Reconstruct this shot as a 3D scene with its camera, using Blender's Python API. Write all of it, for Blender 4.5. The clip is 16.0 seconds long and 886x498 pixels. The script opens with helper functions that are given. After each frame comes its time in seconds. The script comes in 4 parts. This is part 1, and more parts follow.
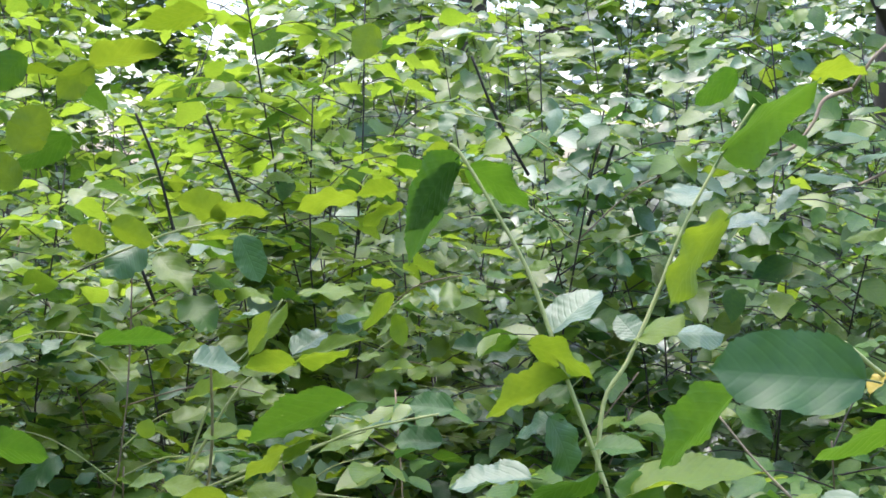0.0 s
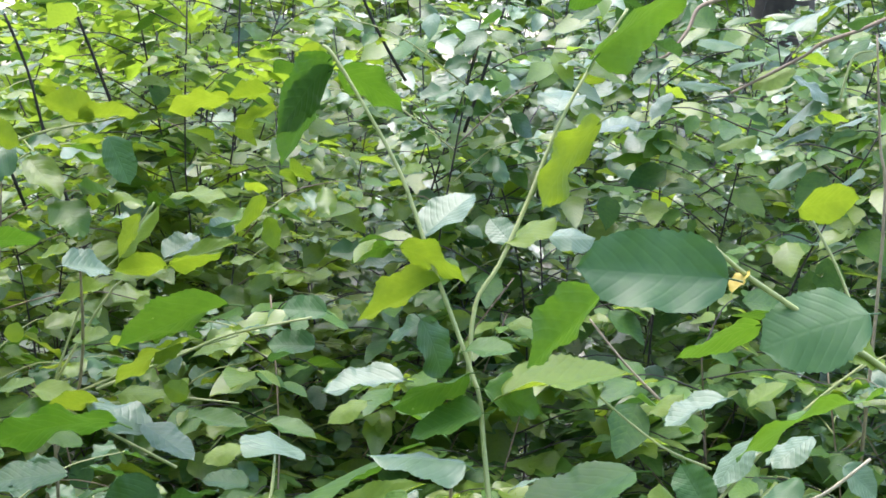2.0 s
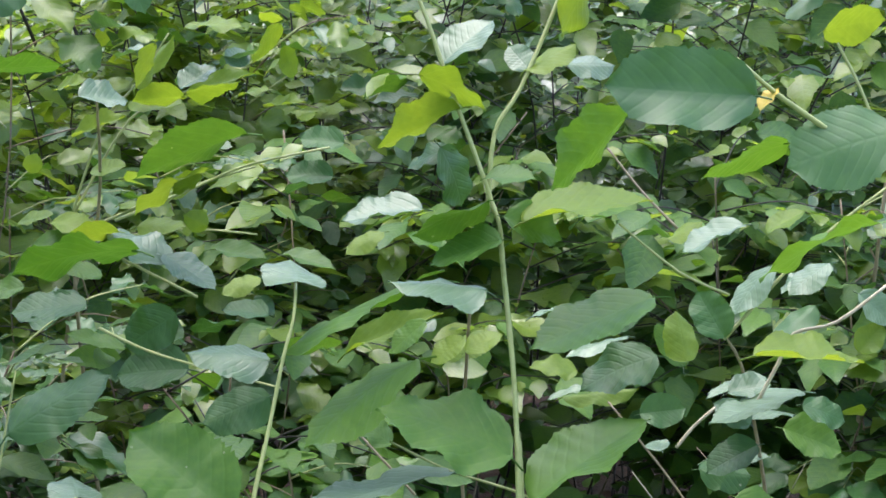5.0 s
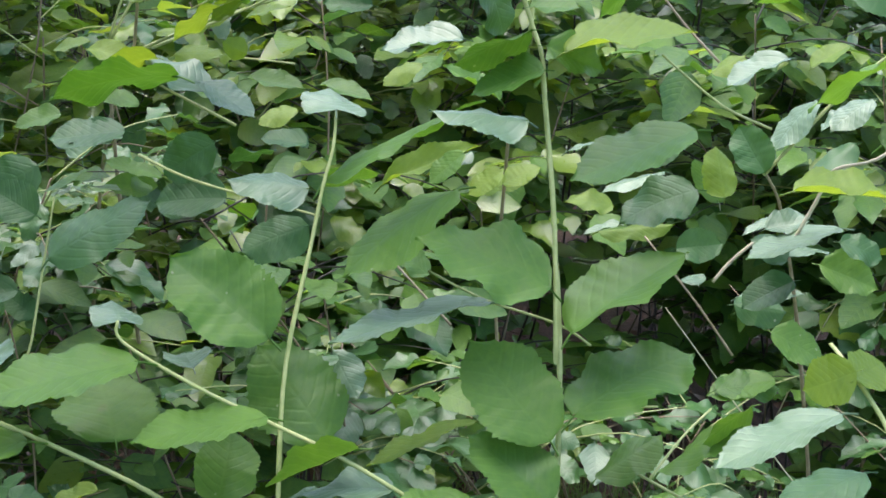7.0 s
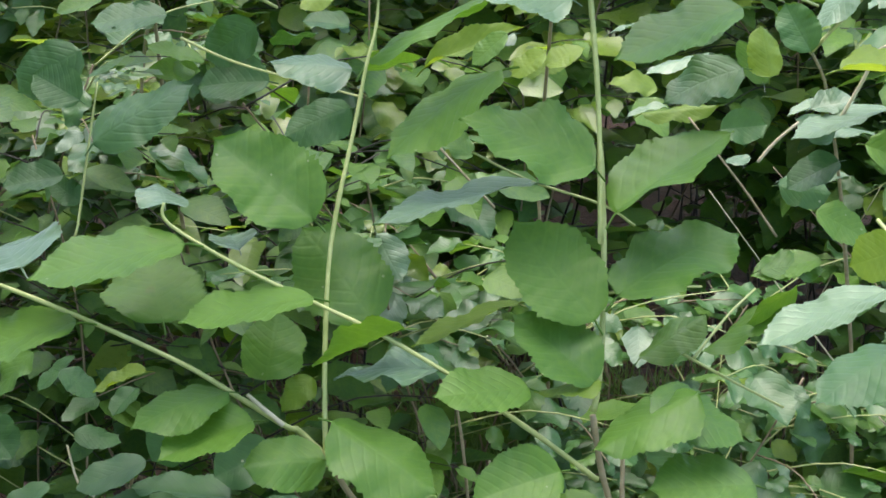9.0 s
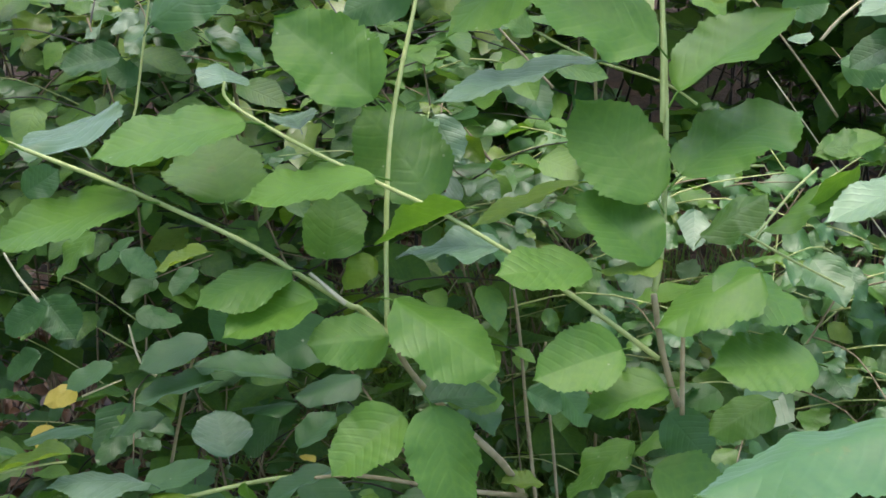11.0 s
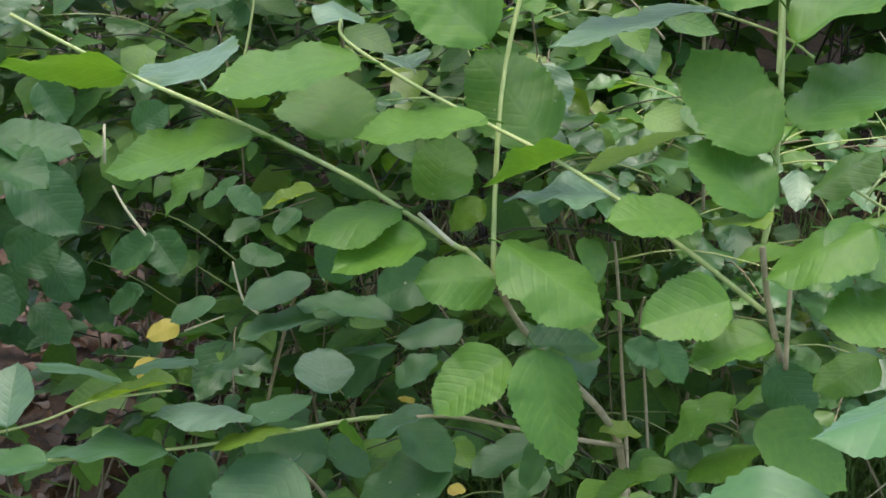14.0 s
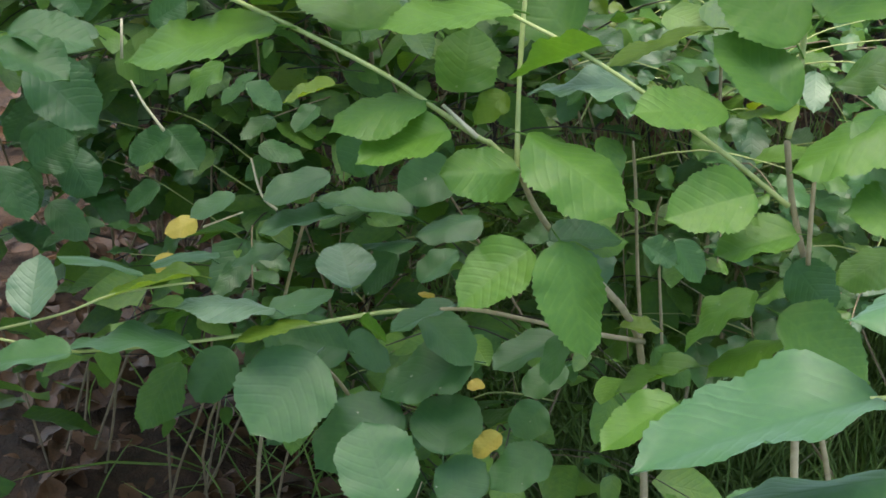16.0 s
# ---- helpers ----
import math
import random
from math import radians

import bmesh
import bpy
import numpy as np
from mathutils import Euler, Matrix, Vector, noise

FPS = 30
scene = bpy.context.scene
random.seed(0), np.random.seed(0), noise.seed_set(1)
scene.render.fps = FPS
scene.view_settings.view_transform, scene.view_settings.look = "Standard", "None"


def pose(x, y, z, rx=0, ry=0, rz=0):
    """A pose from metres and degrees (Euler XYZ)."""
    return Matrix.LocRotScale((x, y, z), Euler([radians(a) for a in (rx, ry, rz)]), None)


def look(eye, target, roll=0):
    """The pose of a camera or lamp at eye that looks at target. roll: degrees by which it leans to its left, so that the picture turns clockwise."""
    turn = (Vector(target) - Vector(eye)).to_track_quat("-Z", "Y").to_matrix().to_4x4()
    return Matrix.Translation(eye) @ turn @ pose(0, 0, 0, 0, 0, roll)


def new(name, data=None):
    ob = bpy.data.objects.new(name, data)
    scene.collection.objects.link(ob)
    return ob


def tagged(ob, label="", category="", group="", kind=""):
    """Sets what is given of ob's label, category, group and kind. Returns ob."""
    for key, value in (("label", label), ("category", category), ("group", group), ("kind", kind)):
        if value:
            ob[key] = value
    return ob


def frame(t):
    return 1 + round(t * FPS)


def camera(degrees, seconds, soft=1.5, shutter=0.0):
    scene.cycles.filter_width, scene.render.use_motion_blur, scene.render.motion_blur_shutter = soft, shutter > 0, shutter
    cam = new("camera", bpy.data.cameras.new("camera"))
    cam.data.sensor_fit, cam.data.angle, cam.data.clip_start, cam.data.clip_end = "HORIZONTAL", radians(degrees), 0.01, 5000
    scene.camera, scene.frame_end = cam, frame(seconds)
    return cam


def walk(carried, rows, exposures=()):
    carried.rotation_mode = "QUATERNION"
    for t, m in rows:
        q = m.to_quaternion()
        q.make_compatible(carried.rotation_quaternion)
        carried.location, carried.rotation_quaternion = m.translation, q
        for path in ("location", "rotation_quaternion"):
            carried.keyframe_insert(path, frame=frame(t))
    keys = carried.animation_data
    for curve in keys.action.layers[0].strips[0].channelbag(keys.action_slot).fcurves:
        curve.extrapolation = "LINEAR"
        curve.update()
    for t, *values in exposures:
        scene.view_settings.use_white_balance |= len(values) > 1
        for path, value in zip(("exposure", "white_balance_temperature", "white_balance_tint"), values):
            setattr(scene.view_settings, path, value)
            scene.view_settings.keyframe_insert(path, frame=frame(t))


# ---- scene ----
cam = camera(30.0, 16.0, soft=1.65)
PATH = [
    (0, 0.0582, 0.0858, 1.4678, 87.363, 0.19, 3.597),
    (0.5, 0.0647, 0.0878, 1.4701, 86.514, 0.513, 2.307),
    (1, 0.0656, 0.0875, 1.4711, 85.541, 0.394, 0.92),
    (1.5, 0.064, 0.0881, 1.4658, 84.897, -0.015, 0.275),
    (2, 0.066, 0.0877, 1.4609, 84.276, -0.335, -0.469),
    (2.5, 0.0655, 0.0871, 1.4614, 83.304, -0.301, -0.554),
    (3, 0.0621, 0.0873, 1.4613, 82, -0.033, -0.485),
    (3.2, 0.0615, 0.0872, 1.456, 82.04, -0.007, -0.538),
    (5.3, 0.0497, 0.0863, 1.4454, 78.146, -0.01, -0.301),
    (5.5, 0.0477, 0.086, 1.444, 77.655, -0.011, -0.038),
    (6, 0.0442, 0.087, 1.4406, 76.123, -0.188, 0.482),
    (6.5, 0.0426, 0.0872, 1.4374, 74.857, -0.315, 0.522),
    (7, 0.0387, 0.0877, 1.4357, 73.429, -0.557, 0.591),
    (7.5, 0.0391, 0.0864, 1.4323, 72.501, -0.282, 0.875),
    (8, 0.0347, 0.0863, 1.4303, 71.3, 0.545, 1.141),
    (8.5, 0.0326, 0.085, 1.4284, 70.448, 0.471, 1.156),
    (9, 0.0345, 0.0839, 1.4259, 69.727, 0.176, 1.767),
    (9.2, 0.0324, 0.0842, 1.4251, 69.171, 0.155, 1.96),
    (11.3, 0.0169, 0.0807, 1.4148, 65.917, 0.718, 3.399),
    (11.5, 0.017, 0.0819, 1.4146, 65.924, 0.625, 3.759),
    (12, 0.0092, 0.0802, 1.4124, 65.678, 0.682, 4.652),
    (12.5, 0.0051, 0.0775, 1.4097, 65.598, 0.695, 5.184),
    (13, -0, 0.0767, 1.4102, 65.377, 0.741, 5.906),
    (13.5, -0.0089, 0.0703, 1.4012, 65.321, 0.208, 6.47),
    (14, -0.0081, 0.0688, 1.396, 64.951, -0.05, 6.33),
    (14.5, -0.0152, 0.0666, 1.3897, 64.311, -0.195, 5.95),
    (15, -0.0199, 0.0621, 1.3832, 63.98, -0.284, 6.082),
    (15.5, -0.0266, 0.0591, 1.3789, 63.145, -0.121, 6.652),
    (16, -0.0306, 0.0597, 1.3747, 62.153, -0.306, 6.278)]
walk(cam, [(t, pose(*p)) for t, *p in PATH], [(0.0, 1.98, 6250, 14), (2.0, 2.22, 6250, 15), (5.5, 2.12, 6250, 15), (7.5, 2.25, 6450, 13), (9.0, 2.25, 6700, 10), (11.5, 2.2, 6700, 8), (16.0, 2.2, 6900, 4)])

# ---- light ----
world = bpy.data.worlds.new("sky")
scene.world = world
world.use_nodes = True
wn = world.node_tree.nodes
sky = wn.new("ShaderNodeTexSky")
sky.sky_type, sky.sun_disc = "NISHITA", False
sky.sun_elevation, sky.sun_rotation = radians(78), radians(330)
sky.air_density, sky.dust_density, sky.ozone_density = 1.0, 2.5, 1.0
wn["Background"].inputs["Strength"].default_value = 0.15
world.node_tree.links.new(sky.outputs[0], wn["Background"].inputs["Color"])
sun_data = bpy.data.lights.new("sun", "SUN")
sun_data.energy, sun_data.angle, sun_data.color = 1.1, radians(65), (1.0, 0.98, 0.94)
sun = new("sun", sun_data)
# high behind the thicket, through thin cloud
sun.matrix_world = look((-0.8, 1.4, 7.6), (0, 0, 0))


# ---- materials ----
class Mat:
    """A small builder for node materials."""

    def __init__(self, name):
        self.mat = bpy.data.materials.new(name)
        self.mat.use_nodes = True
        self.tree = self.mat.node_tree
        self.bsdf = self.tree.nodes["Principled BSDF"]
        self.out = self.tree.nodes["Material Output"]

    def node(self, kind, **inputs):
        n = self.tree.nodes.new("ShaderNode" + kind)
        for k, v in inputs.items():
            self.set(n, k.replace("_", " "), v)
        return n

    def set(self, n, key, v):
        if isinstance(v, bpy.types.NodeSocket):
            self.tree.links.new(v, n.inputs[key])
        else:
            n.inputs[key].default_value = v

    def math(self, op, a, b=0.0, c=0.0):
        n = self.tree.nodes.new("ShaderNodeMath")
        n.operation = op
        for i, v in enumerate((a, b, c)):
            self.set(n, i, v)
        return n.outputs[0]

    def noise(self, scale, detail=3.0, vector=None, rough=0.55):
        n = self.node("TexNoise", Scale=scale, Detail=detail, Roughness=rough)
        self.set(n, "Vector", vector if vector else self.coords())
        return n.outputs["Fac"]

    def coords(self):
        return self.node("NewGeometry").outputs["Position"]

    def ramp(self, fac, *stops):
        n = self.node("ValToRGB", Fac=fac)
        e = n.color_ramp.elements
        while len(e) < len(stops):
            e.new(0.5)
        for q, (p, c) in zip(e, stops):
            q.position, q.color = p, (*c, 1)
        return n.outputs["Color"]

    def mix(self, fac, a, b, blend="MIX"):
        n = self.tree.nodes.new("ShaderNodeMix")
        n.data_type, n.blend_type = "RGBA", blend
        for i, v in ((0, fac), (6, a), (7, b)):
            self.set(n, i, (*v, 1) if isinstance(v, tuple) and len(v) == 3 else v)
        return n.outputs[2]

    def bump(self, height, strength=0.3, distance=0.002):
        self.set(self.bsdf, "Normal", self.node("Bump", Height=height, Strength=strength, Distance=distance).outputs[0])


def leaf_material(name, dark, light, through_dark, through_light, share=0.36, island=False, gloss=0.5, spots=0.0, sheen=0.06, shine=0.42, veins=1.0, bloom=(0.9, 0.97, 1.0), pale=0.0):
    """A leaf blade: grain, side veins, wear, some light let through."""
    m = Mat(name)
    if island:
        rnd = m.node("NewGeometry").outputs["Random Per Island"]
    else:
        rnd = m.node("ObjectInfo").outputs["Random"]
    uv = m.node("SeparateXYZ", Vector=m.node("UVMap").outputs[0])
    u = m.math("ABSOLUTE", m.math("SUBTRACT", uv.outputs[0], 0.5))
    v = uv.outputs[1]
    grain = m.noise(160.0, 4.0)
    blotch = m.noise(22.0, 3.0)
    saw = m.math("FRACT", m.math("ADD", m.math("MULTIPLY", m.math("SUBTRACT", v, m.math("MULTIPLY", m.math("POWER", u, 1.3), 0.9)), 8.0), m.math("MULTIPLY", blotch, 0.6)))
    side = m.math("SMOOTH_MIN", m.math("MULTIPLY", m.math("ABSOLUTE", m.math("SUBTRACT", saw, 0.5)), 5.0), 1.0, 0.3)
    mid = m.math("MINIMUM", m.math("MULTIPLY", u, 28.0), 1.0)
    vein = m.math("MULTIPLY", side, mid)
    f = m.math("ADD", m.math("MULTIPLY", rnd, 0.55), m.math("MULTIPLY", blotch, 0.75))
    f = m.math("ADD", f, m.math("MULTIPLY_ADD", grain, 0.7, -0.48))
    col = m.ramp(f, (0.15, dark), (0.85, light))
    lit = tuple(min(1, c * 1.5 + 0.02) for c in light)
    col = m.mix(m.math("MULTIPLY", m.math("SUBTRACT", 1.0, vein), 0.10 * veins), col, lit)
    if spots:
        dots = m.node("TexVoronoi", Scale=42.0, Vector=m.coords())
        some = m.math("MULTIPLY", m.math("GREATER_THAN", m.math("FRACT", m.math("MULTIPLY", rnd, 7.0)), 0.55), spots)
        col = m.mix(m.math("MULTIPLY", m.math("LESS_THAN", dots.outputs["Distance"], 0.055), some), col, (0.5, 0.5, 0.34))
        worn = m.noise(14.0, 5.0, rough=0.7)
        col = m.mix(m.math("MULTIPLY", m.math("GREATER_THAN", worn, 0.7), 0.35), col, (0.16, 0.15, 0.05))
    m.set(m.bsdf, "Base Color", col)
    m.set(m.bsdf, "Roughness", m.math("ADD", gloss, m.math("MULTIPLY", m.math("SUBTRACT", grain, 0.5), 0.25)))
    m.set(m.bsdf, "Specular IOR Level", shine)
    m.set(m.bsdf, "Sheen Weight", m.math("MINIMUM", m.math("MULTIPLY_ADD", m.math("GREATER_THAN", m.math("FRACT", m.math("MULTIPLY", rnd, 13.0)), 0.45), pale, sheen), 1.0))
    m.set(m.bsdf, "Sheen Roughness", 0.35)
    m.set(m.bsdf, "Sheen Tint", (*bloom, 1.0))
    m.bump(m.math("ADD", m.math("MULTIPLY", vein, 0.6), m.math("MULTIPLY", grain, 0.4)), 0.26 * veins, 0.0016)
    thr = m.node("BsdfTranslucent", Color=m.ramp(f, (0.15, through_dark), (0.85, through_light)))
    both = m.node("MixShader", Fac=share)
    m.set(both, 1, m.bsdf.outputs[0])
    m.set(both, 2, thr.outputs[0])
    m.set(m.out, "Surface", both.outputs[0])
    return m.mat


GREEN = ((0.047, 0.124, 0.016), (0.095, 0.196, 0.023), (0.085, 0.210, 0.010), (0.150, 0.290, 0.016))
# young leaf colour, brightened further to paint in the glow of backlit leaves
YOUNG_BACKLIT = ((0.095, 0.172, 0.018), (0.165, 0.252, 0.027), (0.190, 0.290, 0.010), (0.310, 0.405, 0.020))
DEEP = ((0.030, 0.098, 0.024), (0.058, 0.146, 0.036), (0.055, 0.150, 0.012), (0.100, 0.220, 0.018))
LEAF = {
    "g": leaf_material("leaf_green", *GREEN, spots=0.4),
    "l": leaf_material("leaf_young_backlit", *YOUNG_BACKLIT, 0.45),
    # dark green leaf, its colour lowered further to paint in shade
    "d": leaf_material("leaf_dark_shaded", (0.023, 0.080, 0.021), (0.046, 0.122, 0.030), DEEP[2], DEEP[3], 0.28, spots=0.5),
    "b": leaf_material("leaf_bluish", *DEEP, 0.3, spots=0.7, sheen=0.30, shine=0.6, veins=0.5),
    # whitened base colour: the sky's reflection painted into a green leaf
    "w": leaf_material("leaf_sky_glare", (0.06, 0.13, 0.055), (0.14, 0.22, 0.12), DEEP[2], DEEP[3], 0.25, gloss=0.42, sheen=0.42, shine=0.75, bloom=(1.0, 1.0, 0.98)),
    "n": leaf_material("leaf_large", (0.032, 0.098, 0.032), (0.056, 0.138, 0.046), DEEP[2], GREEN[3], 0.3, spots=0.3, sheen=0.4, veins=0.9),
    "y": leaf_material("leaf_yellowed", (0.42, 0.30, 0.05), (0.60, 0.46, 0.09), (0.55, 0.42, 0.06), (0.7, 0.55, 0.1), 0.3, spots=0.2),
}
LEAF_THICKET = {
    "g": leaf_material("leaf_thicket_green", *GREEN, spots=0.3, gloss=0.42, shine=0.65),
    "l": leaf_material("leaf_thicket_young_backlit", *YOUNG_BACKLIT, 0.45, gloss=0.36, shine=0.7),
    # dark leaf of the thicket, used where shade is painted into the filling
    "d": leaf_material("leaf_thicket_dark_shaded", *DEEP, 0.3, spots=0.4, gloss=0.40, shine=0.7),
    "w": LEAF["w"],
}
LEAF_FAR = leaf_material("leaf_far", (0.034, 0.088, 0.018), (0.076, 0.162, 0.030), (0.085, 0.190, 0.010), (0.155, 0.280, 0.014), 0.34, True, 0.22, shine=1.0, pale=0.12, bloom=(1.0, 1.0, 1.0))
# whitened copy of the far leaf, its colour standing in for sky highlights
LEAF_FAR_SKY_GLARE = leaf_material("leaf_far_sky_glare", (0.08, 0.16, 0.07), (0.18, 0.28, 0.15), GREEN[2], GREEN[3], 0.25, True, 0.22, shine=1.0, sheen=0.35, bloom=(1.0, 1.0, 1.0))
LEAF_NEAR = leaf_material("leaf_near", DEEP[0], GREEN[1], DEEP[2], GREEN[3], 0.34, True)
# far young leaves, their let-through colour raised to look backlit
LEAF_FAR_BACKLIT = leaf_material("leaf_far_backlit", YOUNG_BACKLIT[0], YOUNG_BACKLIT[1], (0.24, 0.38, 0.02), (0.38, 0.52, 0.035), 0.5, True, 0.32, shine=1.0, pale=0.25)
LITTER = leaf_material("dead_leaf", (0.035, 0.017, 0.009), (0.18, 0.085, 0.042), (0.2, 0.1, 0.04), (0.3, 0.16, 0.07), 0.15, island=True, gloss=0.6)
GRASS = leaf_material("grass_blade", (0.06, 0.12, 0.025), (0.20, 0.27, 0.085), (0.12, 0.26, 0.02), (0.2, 0.36, 0.04), 0.3, island=True, gloss=0.55)


def bark_material(name, dark, light, rough=0.7, scale=120.0):
    m = Mat(name)
    a, b = m.noise(scale, 5.0), m.noise(scale / 8, 3.0)
    m.set(m.bsdf, "Base Color", m.ramp(m.math("ADD", m.math("MULTIPLY", a, 0.5), m.math("MULTIPLY", b, 0.5)), (0.3, dark), (0.7, light)))
    m.set(m.bsdf, "Roughness", rough)
    m.bump(a, 0.5, 0.001)
    return m.mat


SHOOT = bark_material("green_shoot", (0.24, 0.29, 0.09), (0.44, 0.46, 0.19), 0.5)
WOOD = bark_material("brown_twig", (0.11, 0.080, 0.048), (0.28, 0.21, 0.13))
STEM = bark_material("grey_brown_stem", (0.19, 0.145, 0.085), (0.42, 0.335, 0.22))
PALE = bark_material("pale_dead_twig", (0.34, 0.29, 0.19), (0.56, 0.50, 0.35))
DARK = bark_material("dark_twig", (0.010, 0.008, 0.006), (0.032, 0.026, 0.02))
TRUNK = bark_material("tree_bark", (0.022, 0.018, 0.012), (0.075, 0.062, 0.045), 0.85, 40.0)


def soil_material():
    m = Mat("soil_with_litter")
    a, b, c = m.noise(9.0, 6.0), m.noise(55.0, 6.0), m.noise(260.0, 3.0)
    f = m.math("ADD", m.math("MULTIPLY", a, 0.4), m.math("ADD", m.math("MULTIPLY", b, 0.4), m.math("MULTIPLY", c, 0.2)))
    xyz = m.node("SeparateXYZ", Vector=m.coords())
    wide = m.math("ABSOLUTE", m.math("SUBTRACT", xyz.outputs[0], 0.1))
    near = m.math("MAXIMUM", m.math("SUBTRACT", wide, 1.5), m.math("SUBTRACT", 1.3, xyz.outputs[1]))
    green = m.math("MULTIPLY_ADD", near, 2.0, m.math("MULTIPLY_ADD", a, 3.0, -1.5))
    turf = m.ramp(f, (0.3, (0.025, 0.045, 0.012)), (0.5, (0.07, 0.10, 0.03)), (0.7, (0.15, 0.15, 0.07)))
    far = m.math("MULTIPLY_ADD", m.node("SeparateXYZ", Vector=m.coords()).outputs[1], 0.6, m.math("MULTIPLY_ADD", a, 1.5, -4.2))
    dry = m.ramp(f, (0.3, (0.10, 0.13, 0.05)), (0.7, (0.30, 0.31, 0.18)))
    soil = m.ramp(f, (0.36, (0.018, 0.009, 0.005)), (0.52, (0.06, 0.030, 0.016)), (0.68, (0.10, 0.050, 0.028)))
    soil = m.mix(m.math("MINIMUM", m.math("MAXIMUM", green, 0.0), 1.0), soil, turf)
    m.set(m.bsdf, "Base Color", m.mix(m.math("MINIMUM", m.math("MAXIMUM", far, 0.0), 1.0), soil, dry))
    m.set(m.bsdf, "Roughness", 0.9)
    m.bump(f, 0.9, 0.02)
    return m.mat


# ---- building blocks ----
def mesh_of(name, verts, faces, material, uvs=None, smooth=True):
    me = bpy.data.meshes.new(name)
    me.from_pydata([tuple(map(float, v)) for v in verts], [], [tuple(map(int, q)) for q in faces])
    if uvs is not None:
        layer = me.uv_layers.new(name="UVMap")
        loops = np.empty(len(me.loops), dtype=np.int32)
        me.loops.foreach_get("vertex_index", loops)
        layer.data.foreach_set("uv", np.asarray(uvs, dtype=np.float32)[loops].ravel())
    if smooth:
        me.polygons.foreach_set("use_smooth", np.ones(len(me.polygons), dtype=bool))
    me.materials.append(material)
    me.update()
    return me


def child(name, me, parent, label=""):
    ob = new(name, me)
    ob.parent = parent
    return tagged(ob, label)


def place(ob, parent):
    """Hangs ob, built in world metres, under a thing that stands at its own spot."""
    top = parent.parent or parent
    ob.matrix_parent_inverse = Matrix.Translation(-top.location)
    return ob


def thing(name, label, category, group="", kind="", at=(0, 0, 0)):
    ob = new(name)
    ob.location = at
    ob.empty_display_size = 0.05
    return tagged(ob, label, category, group, kind)


def blade(rows, half, teeth=0.0, fold=0.15, droop=0.12, wave=0.0, seed=0, stalk=0.17, tip=0.1, skew=0.0, orb=0.0, pleat=0.0):
    """A leaf of length 1 along y and width 1 across x, its upper side to +z, on a short stalk."""
    rng = np.random.default_rng(seed)
    verts, uvs, faces = [], [], []
    across = np.linspace(-1, 1, 2 * half + 1)
    ph = rng.uniform(0, 6.28, 4)
    lobe = np.random.default_rng(seed + 500).uniform(0, 6.28, 4)
    for i in range(rows + 1):
        v = 0.55 * i / rows + 0.45 * (0.5 - 0.5 * math.cos(math.pi * i / rows))
        if v < 0.42:
            w = math.sqrt(max(0.0, 1 - ((0.42 - v) / 0.42) ** 2.4))
        else:
            s = (v - 0.42) / 0.58
            w = max(0.0, 1 - s ** (2.6 + orb)) ** (0.85 - 0.2 * orb) * (1 if s < 0.8 else 1 - 4.0 * tip * (s - 0.8) / 0.2)
        for u in across:
            edge = abs(u) > 0.99
            k = w * (1 + (teeth * (0.7 if i % 2 else -0.7) * rng.uniform(0.0, 1.6) + teeth * rng.uniform(-0.5, 0.5) if edge else 0))
            if teeth and edge:
                s = 0 if u < 0 else 2
                k *= 1 + 0.95 * teeth * (math.sin(8.5 * v + lobe[s]) + 0.7 * math.sin(15 * v + lobe[s + 1]))
            x = 0.5 * u * k + skew * v * (1 - v)
            z = fold * abs(x) * (1 - 0.4 * v) - droop * v * v
            z += wave * (math.sin(5 * v + ph[0]) * u * w * 0.5 + 0.6 * math.sin(11 * v + ph[1]) * abs(u) * w * 0.5 + 0.25 * math.sin(17 * v + 3 * u + ph[2]) * u * u)
            if pleat:
                z += pleat * abs(u) ** 0.7 * w * math.sin(2 * math.pi * (7.5 * (v - 0.42 * abs(u) ** 1.2 * w) + ph[3]))
            verts.append((x, v - 0.05 * abs(u) * max(0.0, 1 - v / 0.12) + (0.016 * rng.uniform(-0.4, 1.2) * (1 if i % 2 else 0) if edge and teeth and 0 < i < rows else 0), z))
            uvs.append((0.5 + 0.5 * u * max(w, 0.02), v))
    n = len(across)
    for i in range(rows):
        for j in range(n - 1):
            a = i * n + j
            faces.append((a, a + 1, a + n + 1, a + n))
    if stalk:
        base = len(verts)
        r = 0.011
        for k, (y, z) in enumerate(((-stalk, -0.35 * stalk), (-stalk * 0.4, -0.09 * stalk), (0.02, -0.006))):
            for q in range(3):
                a = 2.094 * q
                verts.append((r * math.cos(a) * 1.2, y, z + r * math.sin(a)))
                uvs.append((0.5, 0.0))
        for k in range(2):
            for q in range(3):
                a, b = base + 3 * k + q, base + 3 * k + (q + 1) % 3
                faces.append((a, b, b + 3, a + 3))
    return np.array(verts), faces, np.array(uvs)


